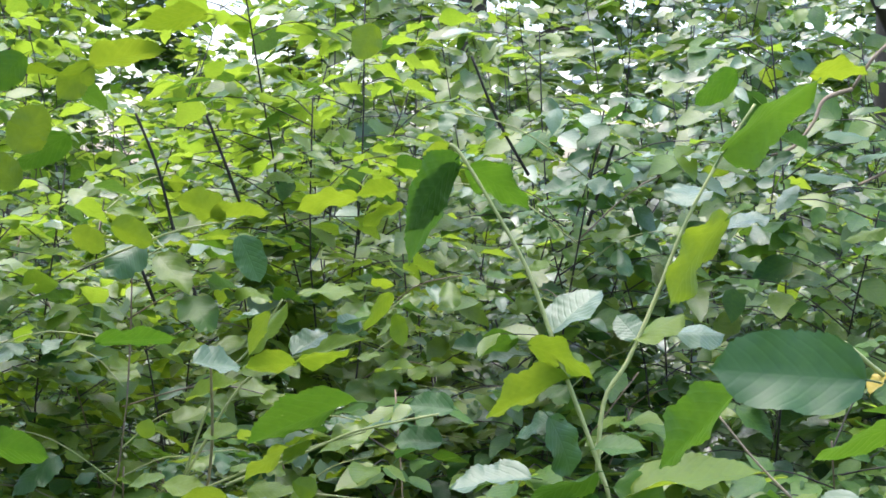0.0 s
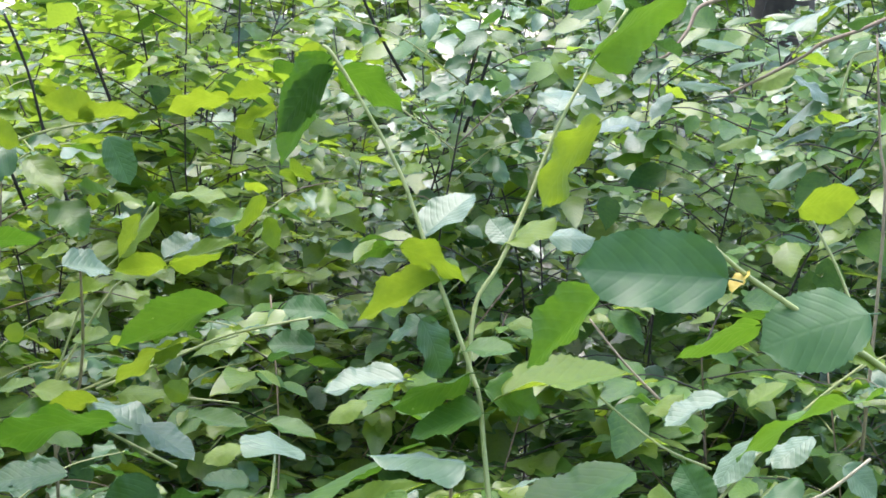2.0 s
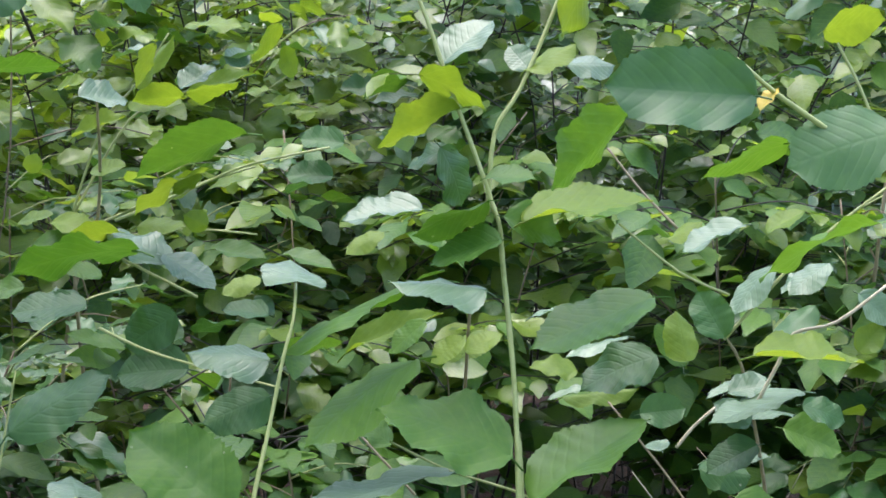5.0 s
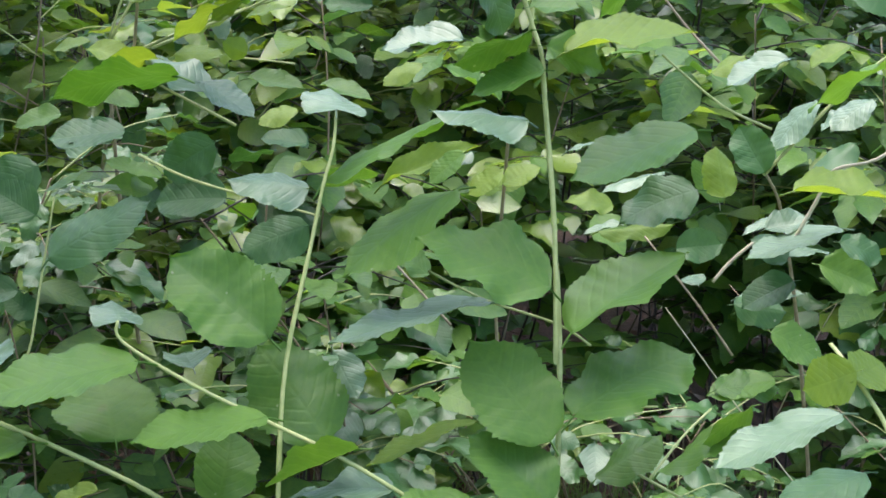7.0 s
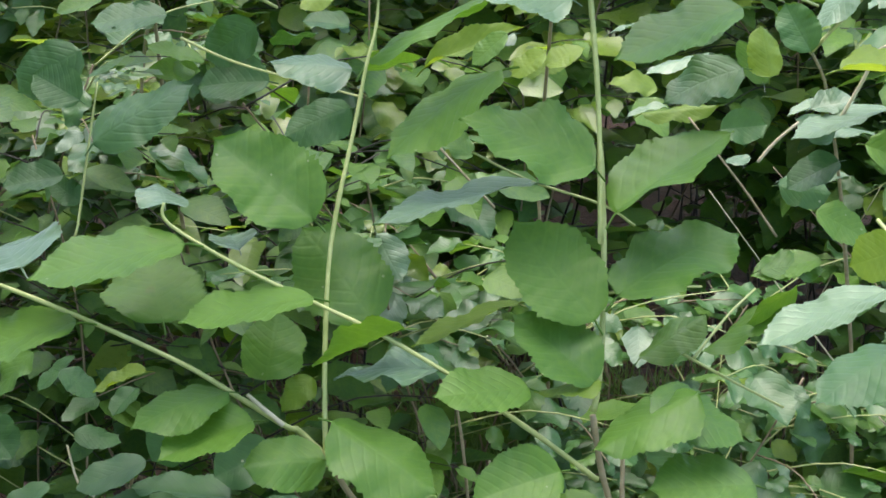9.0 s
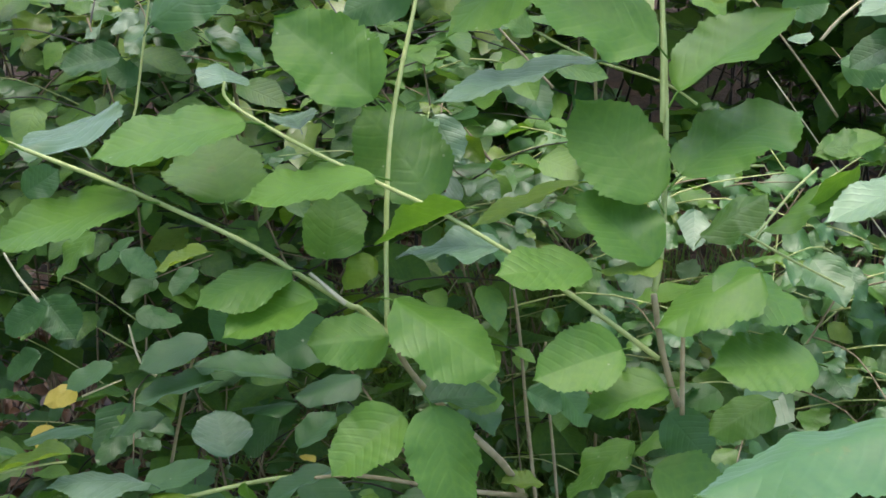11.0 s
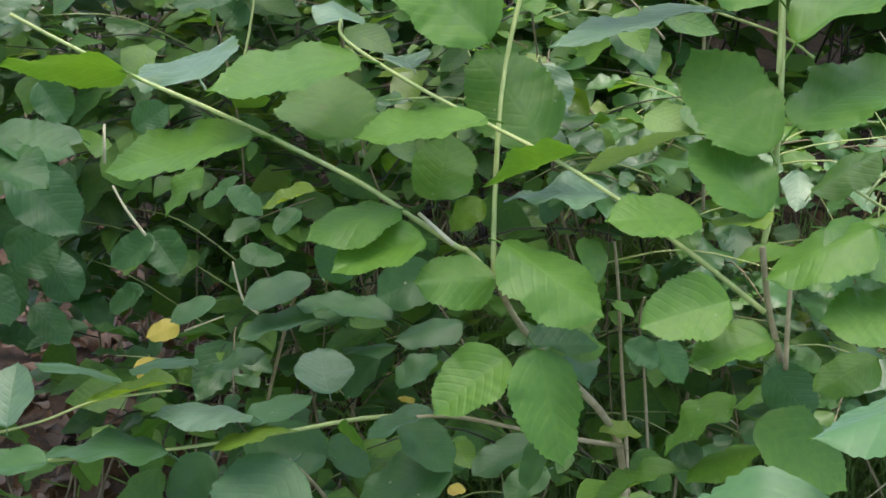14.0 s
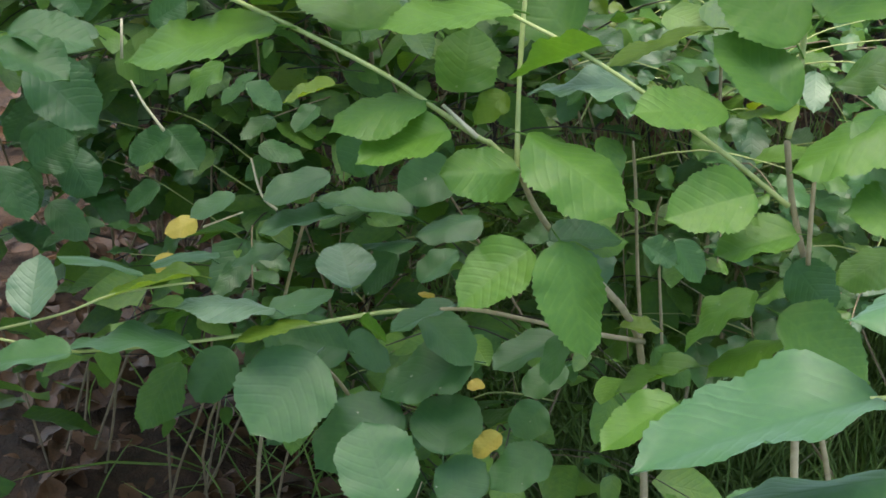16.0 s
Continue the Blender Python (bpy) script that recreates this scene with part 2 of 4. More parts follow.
def tube(points, r0, r1, sides=6, lumps=0.0, seed=0):
    """A tapered, gently curving stem through the given points."""
    rng = np.random.default_rng(seed)
    p = np.array(points, dtype=float)
    if len(p) > 2:
        fine = []
        for i in range(len(p) - 1):
            a, b = p[max(i - 1, 0)], p[min(i + 2, len(p) - 1)]
            for t in np.linspace(0, 1, 5)[:-1]:
                t2, t3 = t * t, t * t * t
                fine.append(0.5 * (2 * p[i] + (p[i + 1] - a) * t + (2 * a - 5 * p[i] + 4 * p[i + 1] - b) * t2 + (3 * p[i] - a - 3 * p[i + 1] + b) * t3))
        p = np.array(fine + [p[-1]])
    way = np.gradient(p, axis=0)
    way /= np.linalg.norm(way, axis=1)[:, None] + 1e-9
    ref = np.array([0.3, 1.0, 0.1]) if abs(way[0][1]) < 0.9 else np.array([1.0, 0.1, 0.2])
    verts, faces = [], []
    for i, (c, w) in enumerate(zip(p, way)):
        s = np.cross(w, ref)
        s /= np.linalg.norm(s)
        q = np.cross(w, s)
        r = r0 + (r1 - r0) * i / (len(p) - 1)
        r *= 1 + (lumps * rng.uniform(-0.5, 1) if lumps else 0)
        for k in range(sides):
            a = 2 * math.pi * k / sides
            verts.append(c + r * (math.cos(a) * s + math.sin(a) * q))
        if i:
            for k in range(sides):
                b = (i - 1) * sides
                faces.append((b + k, b + (k + 1) % sides, b + sides + (k + 1) % sides, b + sides + k))
    faces.append(tuple(range(sides))[::-1])
    faces.append(tuple(len(verts) - sides + k for k in range(sides)))
    return np.array(verts), faces


def leaf_pose(base, tip, width, roll):
    """A unit leaf laid from base to tip; roll turns it about its midrib from lying level."""
    b, t = Vector(base), Vector(tip)
    y = (t - b)
    length = y.length
    y.normalize()
    z = Vector((0, 0, 1)) - y * y.z
    if z.length < 0.05:
        z = Vector((0, -1, 0)) - y * -y.y
    z.normalize()
    z = Matrix.Rotation(radians(roll), 3, y) @ z
    x = y.cross(z)
    m = Matrix((x * width, y * length, z * length)).transposed().to_4x4()
    m.translation = b
    return m


# the shapes of blade that the shrubs share
SHAPES = [(0.10, 0.05, 0.06), (0.22, 0.10, 0.09), (-0.12, 0.16, 0.10), (0.34, 0.02, 0.11), (0.05, 0.22, 0.14), (-0.25, 0.08, 0.12)]
FINE = {k: [mesh_of("leaf", b[0], b[1], LEAF[k], b[2])
            for b in [blade(40, 4, 0.045 if k == "n" else 0.034 if k in "dbw" else 0.048, f * (0.7 if k == "b" else 1), d, w * (0.6 if k == "b" else 0.8), 7 * i + 1, tip=(0.12 if k == "b" else 0.17) + 0.02 * (i % 3), skew=0.06 * (i % 3 - 1), orb=0.3 if k == "b" else (0.0 if k == "d" else -0.4), pleat=0.0 if k == "b" else 0.005 if i % 3 else 0.009) for i, (f, d, w) in enumerate(SHAPES)]] for k in LEAF}
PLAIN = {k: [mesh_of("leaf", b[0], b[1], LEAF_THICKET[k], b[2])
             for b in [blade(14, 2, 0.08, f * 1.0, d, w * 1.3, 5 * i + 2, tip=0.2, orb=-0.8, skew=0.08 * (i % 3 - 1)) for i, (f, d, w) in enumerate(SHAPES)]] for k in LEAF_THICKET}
counter = [0]


def leaf(branch, kind, base, tip, width, roll):
    counter[0] += 1
    ob = child("leaf", FINE[kind][(counter[0] * 5 + int(abs(roll))) % len(SHAPES)], branch)
    if kind == "y":
        tagged(ob, "leaf turned yellow")
    ob.matrix_basis = leaf_pose(base, tip, width, roll)
    return ob


def stem(name, shrub, r0, r1, *points, material=None):
    counter[0] += 1
    v, q = tube(points, r0, r1, 8, 0.12, counter[0])
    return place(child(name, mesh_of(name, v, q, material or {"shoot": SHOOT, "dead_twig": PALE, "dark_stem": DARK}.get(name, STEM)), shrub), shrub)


# ---- ground ----
def ground_height(x, y):
    return 0.03 * math.sin(1.7 * x + 0.6) * math.cos(1.3 * y) + 0.015 * math.sin(5.1 * x) * math.sin(4.3 * y + 1)


def build_ground():
    xs = np.concatenate([[-3000, -400, -60, -12], np.linspace(-5, 5, 90), [12, 60, 400, 3000]])
    ys = np.concatenate([[-3000, -400, -60, -12], np.linspace(-3, 7, 90), [12, 60, 400, 3000]])
    verts = [(x, y, ground_height(x, y) + (0.012 * noise.noise((x * 9, y * 9, 0)) if abs(x) < 6 and abs(y) < 8 else 0)) for y in ys for x in xs]
    n = len(xs)
    faces = [(j * n + i, j * n + i + 1, (j + 1) * n + i + 1, (j + 1) * n + i) for j in range(len(ys) - 1) for i in range(n - 1)]
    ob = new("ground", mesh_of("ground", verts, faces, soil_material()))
    tagged(ob, "brown forest soil under the shrubs with a pale dry clearing beyond", "ground", kind="structure")


build_ground()


def scatter(template, mats):
    """Many copies of one leaf shape as a single list of corners, faces and uvs."""
    v, f, uv = template
    m = np.array(mats)
    verts = np.einsum("nij,vj->nvi", m[:, :3, :3], v) + m[:, None, :3, 3]
    f4 = [q for q in f]
    faces = [tuple(i + k * len(v) for i in q) for k in range(len(m)) for q in f4]
    return verts.reshape(-1, 3), faces, np.tile(uv, (len(m), 1))


def litter():
    rng = np.random.default_rng(4)
    mats = []
    for _ in range(7000):
        x, y = rng.normal(0.0, 0.75), rng.normal(2.5, 0.6)
        a, length = rng.uniform(0, 6.28), rng.uniform(0.015, 0.055)
        z = ground_height(x, y) + rng.uniform(0.006, 0.03)
        mats.append(leaf_pose((x, y, z), (x + length * math.cos(a), y + length * math.sin(a), z + rng.uniform(-0.01, 0.02)), length * rng.uniform(0.4, 0.75), rng.uniform(-35, 35)))
    ob = new("leaf_litter", mesh_of("leaf_litter", *scatter(blade(6, 1, 0.08, 0.3, 0.15, 0.1, 3, stalk=0), mats)[:2], LITTER, scatter(blade(6, 1, 0.08, 0.3, 0.15, 0.1, 3, stalk=0), mats)[2]))
    tagged(ob, "dry reddish-brown fallen leaves lying on the soil", "leaf litter", kind="stuff")


litter()


# ---- shrubs that fill the thicket ----
def thicket_shrub(x, y, height, spread, stems, twigs, leaves, size, seed, single, light=0.3, label="", stem_mat=None, low=0.25, fan=6.28, dark=0.25, thick=0.0042, toward=0.0):
    """A many-stemmed shrub: upright stems, arching twigs, leaves in two rows along each twig."""
    rng = np.random.default_rng(seed)
    shrub = thing("shrub", label or "leafy green shrub with dark stems in a thicket", "shrub", "shrubs of the thicket", at=(x, y, 0))
    far, far_backlit, far_sky_glare, twig_v, twig_f = [], [], [], [], []
    filled = 0
    count = 0
    for s in range(stems):
        a = rng.uniform(0, fan)
        lean = rng.uniform(0.1, 1.0) * spread
        h = height * rng.uniform(0.75, 1.05)
        foot = np.array([rng.uniform(-0.08, 0.08), rng.uniform(-0.08, 0.08), -0.02])
        top = foot + [lean * math.cos(a), lean * math.sin(a), h]
        knee = foot * 0.6 + top * 0.4 + [rng.uniform(-0.2, 0.2), rng.uniform(-0.2, 0.2), 0.1 * h]
        low_bend = (foot + knee) / 2 + [rng.uniform(-0.05, 0.05), rng.uniform(-0.05, 0.05), 0]
        high_bend = (knee + top) / 2 + [rng.uniform(-0.06, 0.06), rng.uniform(-0.06, 0.06), 0.03]
        v, q = tube((foot, low_bend, knee, high_bend, top), thick, 0.0012, 5, 0.1, seed + s)
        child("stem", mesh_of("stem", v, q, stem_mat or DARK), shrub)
        for k in range(twigs):
            f = low + (1 - low) * (k + rng.uniform(0, 1)) / twigs
            root = np.array([np.interp(f, (0, 0.25, 0.5, 0.75, 1), line) for line in zip(foot, low_bend, knee, high_bend, top)])
            b = rng.uniform(0, 6.28)
            long = rng.uniform(0.14, 0.34) * (1.15 - 0.5 * f)
            rise = rng.uniform(-0.05, 0.5)
            end = root + [long * math.cos(b), long * math.sin(b), long * rise]
            bend = (root + end) / 2 + [0, 0, 0.12 * long]
            v, q = tube((root, bend, end), 0.0013, 0.0006, 4)
            twig = None
            if single and count < 300:
                twig = child("twig", mesh_of("twig", v, q, SHOOT if k % 3 else WOOD), shrub)
            else:
                twig_f += [tuple(i + filled for i in face) for face in q]
                filled += len(v)
                twig_v.append(v)
            for j in range(leaves):
                g = (j + 0.6) / leaves
                at = (1 - g) ** 2 * root + 2 * g * (1 - g) * bend + g * g * end
                turn = b + (0.9 if j % 2 else -0.9) * (1 - 0.8 * (j == leaves - 1)) + rng.normal(0, 0.25)
                length = size * rng.choice((0.4, 0.6, 0.85, 1.1, 1.5)) * rng.uniform(0.85, 1.15)
                off = np.array([math.cos(turn), math.sin(turn), 0.0])
                dip = rng.normal(-0.10, 0.2)
                base = Vector(at + off * 0.2 * length)
                tip = base + float(length) * Vector((off[0] * math.cos(dip), off[1] * math.cos(dip), math.sin(dip)))
                m = leaf_pose(base, tip, length * rng.uniform(0.5, 0.78), rng.normal(0, 15))
                # blades lean out of the thicket towards the light of the open side
                m = Matrix.Translation(base) @ Matrix.Rotation(rng.normal(toward, 0.24), 4, "X") @ Matrix.Translation(-base) @ m
                # share of young leaves, which also paints the upper foliage as backlit
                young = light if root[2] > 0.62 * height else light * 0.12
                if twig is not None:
                    # a few "w" leaves carry painted sky glare, more of them higher up
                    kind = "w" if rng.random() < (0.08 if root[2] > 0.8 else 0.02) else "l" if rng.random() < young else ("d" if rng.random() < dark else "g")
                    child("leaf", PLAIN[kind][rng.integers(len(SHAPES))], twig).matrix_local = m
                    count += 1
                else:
                    # a fifth of the older far leaves get the painted highlight colour
                    (far_backlit if rng.random() < young else far_sky_glare if y > 2.5 and rng.random() < 0.2 else far).append(m)
    if twig_v:
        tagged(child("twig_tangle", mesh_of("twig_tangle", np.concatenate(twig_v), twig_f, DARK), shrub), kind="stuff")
    for name, mats, mat in (("foliage", far, LEAF_NEAR if single or y < 2 else LEAF_FAR), ("pale_foliage", far_sky_glare, LEAF_FAR_SKY_GLARE), ("young_foliage", far_backlit, LEAF_FAR_BACKLIT)):
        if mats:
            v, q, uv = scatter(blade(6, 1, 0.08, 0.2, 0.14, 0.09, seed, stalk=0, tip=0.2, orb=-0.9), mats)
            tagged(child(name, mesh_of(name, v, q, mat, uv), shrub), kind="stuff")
    return shrub


def thicket():
    rng = np.random.default_rng(11)
    n = 0
    # depth, leaf length, height, single leaves, gap between neighbours
    for y, size, h, single, gap in ((1.9, 0.044, 0.92, True, 0.30), (2.35, 0.047, 1.25, True, 0.40), (2.8, 0.042, 1.6, True, 0.42), (3.3, 0.042, 1.8, False, 0.42),
                                    (3.9, 0.050, 1.95, False, 0.46), (4.7, 0.056, 2.2, False, 0.55), (6.4, 0.070, 2.7, False, 0.7), (7.8, 0.085, 3.0, False, 0.9), (9.8, 0.11, 3.8, False, 0.7)):
        half = 0.29 * y + 0.3
        k = int(2 * half / gap) + 1
        for i in range(k):
            x = -half + 2 * half * (i + 0.5) / k + rng.uniform(-0.1, 0.1)
            deep = y + rng.uniform(-0.15, 0.15)
            tall = h * rng.uniform(0.88, 1.1)
            n += 1
            if y > 4.5 and abs(x + 0.155 * y) < 0.22:
                tall *= 0.78
            if y > 3.5 and 0.15 * y < x < 0.27 * y:
                tall *= 0.86
            # front rows get more dark leaves, most at left: shade put into colour
            # more yellow-green leaves on the left paint that side as lit from behind
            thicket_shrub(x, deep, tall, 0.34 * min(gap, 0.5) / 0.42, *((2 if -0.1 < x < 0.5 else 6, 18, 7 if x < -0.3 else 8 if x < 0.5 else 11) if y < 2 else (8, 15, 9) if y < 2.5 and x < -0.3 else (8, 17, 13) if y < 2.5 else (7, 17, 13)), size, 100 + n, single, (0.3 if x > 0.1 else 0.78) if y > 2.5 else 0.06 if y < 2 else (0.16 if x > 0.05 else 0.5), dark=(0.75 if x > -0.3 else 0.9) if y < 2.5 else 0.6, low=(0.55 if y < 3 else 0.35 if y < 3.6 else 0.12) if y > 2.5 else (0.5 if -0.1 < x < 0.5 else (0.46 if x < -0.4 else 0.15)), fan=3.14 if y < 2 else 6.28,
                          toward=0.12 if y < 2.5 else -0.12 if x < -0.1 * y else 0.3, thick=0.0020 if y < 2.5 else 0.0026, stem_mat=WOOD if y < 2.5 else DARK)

    # unseen shrubs added at both sides, mainly to shade the left of the thicket
    for k, (x, y, h) in enumerate(((-0.98, 1.45, 2.2), (-1.4, 1.5, 2.6), (-1.5, 2.2, 2.6), (-0.88, 0.75, 2.0), (-1.3, 0.7, 2.2), (1.35, 1.7, 1.9))):
        thicket_shrub(x, y, h, 0.3, 10, 11, 11, 0.06, 900 + k, False, 0.3, low=0.1, stem_mat=WOOD, thick=0.0024)
    # an added one, out of view, arching over its neighbours to shade them
    thicket_shrub(-0.90, 1.65, 2.55, 0.48, 11, 11, 11, 0.075, 950, False, 0.3, low=0.76)


thicket()


# ---- trees of the wood beyond the thicket, and light-blocking ones added behind the camera ----
def tree(x, y, height, girth, seed, leaves):
    rng = np.random.default_rng(seed)
    ob = thing("tree", "dark-barked woodland tree with a thin leafy crown", "tree", at=(x, y, 0))
    lean = rng.uniform(-0.15, 0.15)
    v, q = tube(((0, 0, -0.05), (lean * 0.3, 0.02, height * 0.3), (lean, -0.03, height * 0.65), (lean * 1.4, 0, height)), girth, girth * 0.3, 10, 0.08, seed)
    child("trunk", mesh_of("trunk", v, q, TRUNK), ob)
    mats = []
    for k in range(12):
        f = 0.28 + 0.7 * k / 12
        a, long = rng.uniform(0, 6.28), rng.uniform(0.7, 1.6) * (1.2 - 0.6 * f)
        root = np.array([lean * f, 0, height * f])
        end = root + [long * math.cos(a), long * math.sin(a), long * 0.45]
        mid = (root + end) / 2 + [rng.uniform(-0.12, 0.12), rng.uniform(-0.12, 0.12), rng.uniform(-0.1, 0.15)]
        v, q = tube((root, mid, end), girth * 0.22, girth * 0.05, 6, 0.1, seed + k)
        child("limb", mesh_of("limb", v, q, TRUNK), ob)
        for _ in range(leaves):
            g = rng.uniform(0.35, 1.05)
            base = root + (end - root) * g + rng.normal(0, 0.22, 3)
            b, length, dip = rng.uniform(0, 6.28), rng.uniform(0.06, 0.11), rng.normal(-0.2, 0.3)
            mats.append(leaf_pose(base, base + length * np.array([math.cos(b) * math.cos(dip), math.sin(b) * math.cos(dip), math.sin(dip)]), length * 0.7, rng.normal(0, 25)))
    v, q, uv = scatter(blade(5, 1, 0.04, 0.2, 0.12, 0.05, seed, stalk=0, tip=0.12), mats)
    tagged(child("crown", mesh_of("crown", v, q, LEAF_FAR, uv), ob), kind="stuff")


# the last four are unseen, added behind the camera to cut frontal sky light
for k, (tx, ty, th, tg, tl) in enumerate(((1.22, 5.6, 6.5, 0.13, 130), (-0.35, 9.6, 7.5, 0.11, 60), (2.6, 8.8, 8.0, 0.14, 140), (-2.9, 9.2, 8.0, 0.13, 90),
                                             (-3.6, -2.6, 7.5, 0.14, 330), (-1.3, -3.9, 8.0, 0.13, 330), (1.3, -3.6, 7.5, 0.12, 330), (3.7, -2.4, 8.0, 0.14, 330))):
    tree(tx, ty, th, tg, 40 + 20 * k, tl)


# ---- thin dead twigs lying through the undergrowth ----
def brush():
    rng = np.random.default_rng(21)
    heap = thing("brush_pile", "thin pale dead twigs tangled through the undergrowth", "brush", at=(0.1, 2.0, 0))
    for k in range(80):
        x, y = rng.uniform(-0.75, 0.75), rng.uniform(-0.25, 0.55)
        a, long = rng.uniform(0, 6.28), rng.uniform(0.15, 0.5)
        foot = np.array([x, y, rng.uniform(0.0, 0.45)])
        if k % 3 == 0:
            foot[2] = 0.0
        rise = rng.uniform(0.2, 1.2)
        end = foot + [long * math.cos(a), 0.5 * long * math.sin(a), long * rise]
        mid = (foot + end) / 2 + rng.uniform(-0.04, 0.04, 3)
        v, q = tube((foot, mid, end), rng.uniform(0.0009, 0.0018), 0.0006, 4)
        child("dead_twig", mesh_of("dead_twig", v, q, PALE if rng.random() < 0.45 else WOOD), heap)


brush()


# ---- grass between the stems ----
def grass():
    rng = np.random.default_rng(8)
    mats = []
    for _ in range(19000):
        x, y = rng.normal(0.22, 0.27), rng.uniform(1.8, 2.9)
        a, length = rng.uniform(0, 6.28), rng.uniform(0.06, 0.13) + 0.17 * rng.random() ** 2
        lay = rng.uniform(0.2, 1.45)
        z = ground_height(x, y)
        mats.append(leaf_pose((x, y, z), (x + length * math.cos(a) * math.sin(lay), y + length * math.sin(a) * math.sin(lay), z + length * math.cos(lay)), 0.0030, rng.uniform(0, 360)))
    v, q, uv = scatter(blade(4, 1, 0, 0.03, 0.35, 0.0, 2, stalk=0, tip=0.3), mats)
    tagged(new("grass", mesh_of("grass", v, q, GRASS, uv)), "tangled dark green grass on shaded ground", "grass", kind="stuff")


grass()

# -- the shrubs close by --
shrub = thing("shrub", "young broad-leaved shrub with pale green upright shoots", "shrub", "shrubs close by", at=(0.181, 1.066, 0.000))
s0 = stem("woody_stem", shrub, 0.0040, 0.0026, (0.181, 1.066, 0.014), (0.155, 1.288, 0.480), (0.147, 1.350, 0.642), (0.148, 1.352, 0.689), (0.139, 1.346, 0.722), (0.128, 1.344, 0.763), (0.120, 1.346, 0.811))
s1 = stem("shoot", shrub, 0.0027, 0.0015, (0.120, 1.343, 0.815), (0.126, 1.360, 0.849), (0.129, 1.402, 0.934), (0.126, 1.442, 1.020), (0.125, 1.390, 0.951), (0.122, 1.424, 1.060), (0.113, 1.455, 1.159), (0.110, 1.467, 1.195), (0.103, 1.474, 1.216), (0.096, 1.475, 1.237), (0.066, 1.478, 1.318), (0.042, 1.481, 1.385), (0.011, 1.483, 1.442), (-0.015, 1.485, 1.484), (-0.024, 1.486, 1.492))
leaf(s1, "g", (0.117, 1.353, 0.899), (0.053, 1.399, 0.968), 0.082, -27)
leaf(s1, "g", (0.117, 1.326, 0.854), (0.054, 1.353, 0.903), 0.066, -23)
leaf(s1, "g", (0.142, 1.361, 0.917), (0.235, 1.407, 0.973), 0.092, 9)
leaf(s1, "g", (0.141, 1.396, 0.979), (0.233, 1.444, 1.042), 0.095, -7)
leaf(s1, "g", (0.197, 1.296, 0.854), (0.114, 1.271, 0.822), 0.072, -6)
leaf(s1, "g", (0.167, 1.304, 0.849), (0.243, 1.288, 0.827), 0.064, 16)
leaf(s1, "g", (0.244, 1.274, 0.786), (0.160, 1.251, 0.796), 0.068, -21)
leaf(s1, "l", (0.122, 1.326, 0.852), (0.069, 1.319, 0.849), 0.042, 9)
leaf(s1, "g", (0.114, 1.388, 1.019), (0.017, 1.395, 1.074), 0.087, -21)
leaf(s1, "g", (0.108, 1.442, 1.188), (0.049, 1.449, 1.170), 0.048, -25)
leaf(s1, "g", (0.098, 1.459, 1.218), (0.034, 1.464, 1.192), 0.054, 30)
leaf(s1, "l", (0.133, 1.455, 1.203), (0.238, 1.470, 1.227), 0.084, 3)
leaf(s1, "g", (0.116, 1.466, 1.203), (0.164, 1.471, 1.182), 0.040, 42)
leaf(s1, "w", (0.094, 1.414, 1.152), (0.018, 1.398, 1.168), 0.062, -9)
leaf(s1, "g", (0.236, 1.451, 1.136), (0.133, 1.434, 1.100), 0.086, -11)
leaf(s1, "g", (-0.009, 1.506, 1.471), (0.047, 1.519, 1.447), 0.048, -28)
leaf(s1, "g", (-0.019, 1.496, 1.480), (-0.063, 1.470, 1.419), 0.063, 55)
leaf(s1, "g", (-0.019, 1.505, 1.471), (-0.067, 1.489, 1.393), 0.072, 33)
leaf(s1, "l", (-0.028, 1.506, 1.491), (-0.050, 1.504, 1.483), 0.018, 53)
leaf(s1, "l", (0.044, 1.485, 1.386), (0.060, 1.487, 1.394), 0.014, 38)
leaf(s1, "w", (0.064, 1.504, 1.332), (0.104, 1.529, 1.370), 0.047, 12)
leaf(s1, "l", (0.044, 1.472, 1.323), (0.102, 1.465, 1.306), 0.048, -34)
leaf(s1, "l", (0.073, 1.473, 1.294), (0.007, 1.457, 1.264), 0.058, 34)
leaf(s1, "d", (0.061, 1.485, 1.259), (0.087, 1.491, 1.210), 0.043, 54)
leaf(s1, "d", (0.065, 1.495, 1.257), (0.028, 1.504, 1.246), 0.031, -25)
leaf(s1, "g", (0.099, 1.454, 1.239), (0.139, 1.444, 1.243), 0.032, 17)
s7 = stem("shoot", shrub, 0.0022, 0.0012, (0.100, 1.480, 1.202), (0.106, 1.492, 1.271), (0.127, 1.504, 1.306), (0.151, 1.516, 1.358), (0.179, 1.529, 1.426), (0.212, 1.542, 1.485), (0.240, 1.554, 1.527))
leaf(s7, "l", (0.212, 1.518, 1.427), (0.148, 1.501, 1.364), 0.071, 46)
leaf(s7, "g", (0.212, 1.531, 1.487), (0.291, 1.549, 1.554), 0.082, -36)
leaf(s7, "g", (0.224, 1.565, 1.555), (0.184, 1.561, 1.531), 0.036, 46)
leaf(s7, "w", (0.178, 1.532, 1.439), (0.189, 1.575, 1.465), 0.042, 7)
leaf(s7, "w", (0.214, 1.538, 1.420), (0.252, 1.551, 1.436), 0.034, 20)
leaf(s7, "w", (0.137, 1.519, 1.324), (0.119, 1.538, 1.344), 0.026, -41)
leaf(s7, "l", (0.134, 1.508, 1.325), (0.176, 1.522, 1.349), 0.039, 11)
leaf(s7, "w", (0.172, 1.541, 1.327), (0.216, 1.554, 1.327), 0.035, 30)
leaf(s7, "l", (0.293, 1.569, 1.555), (0.340, 1.583, 1.564), 0.039, -24)
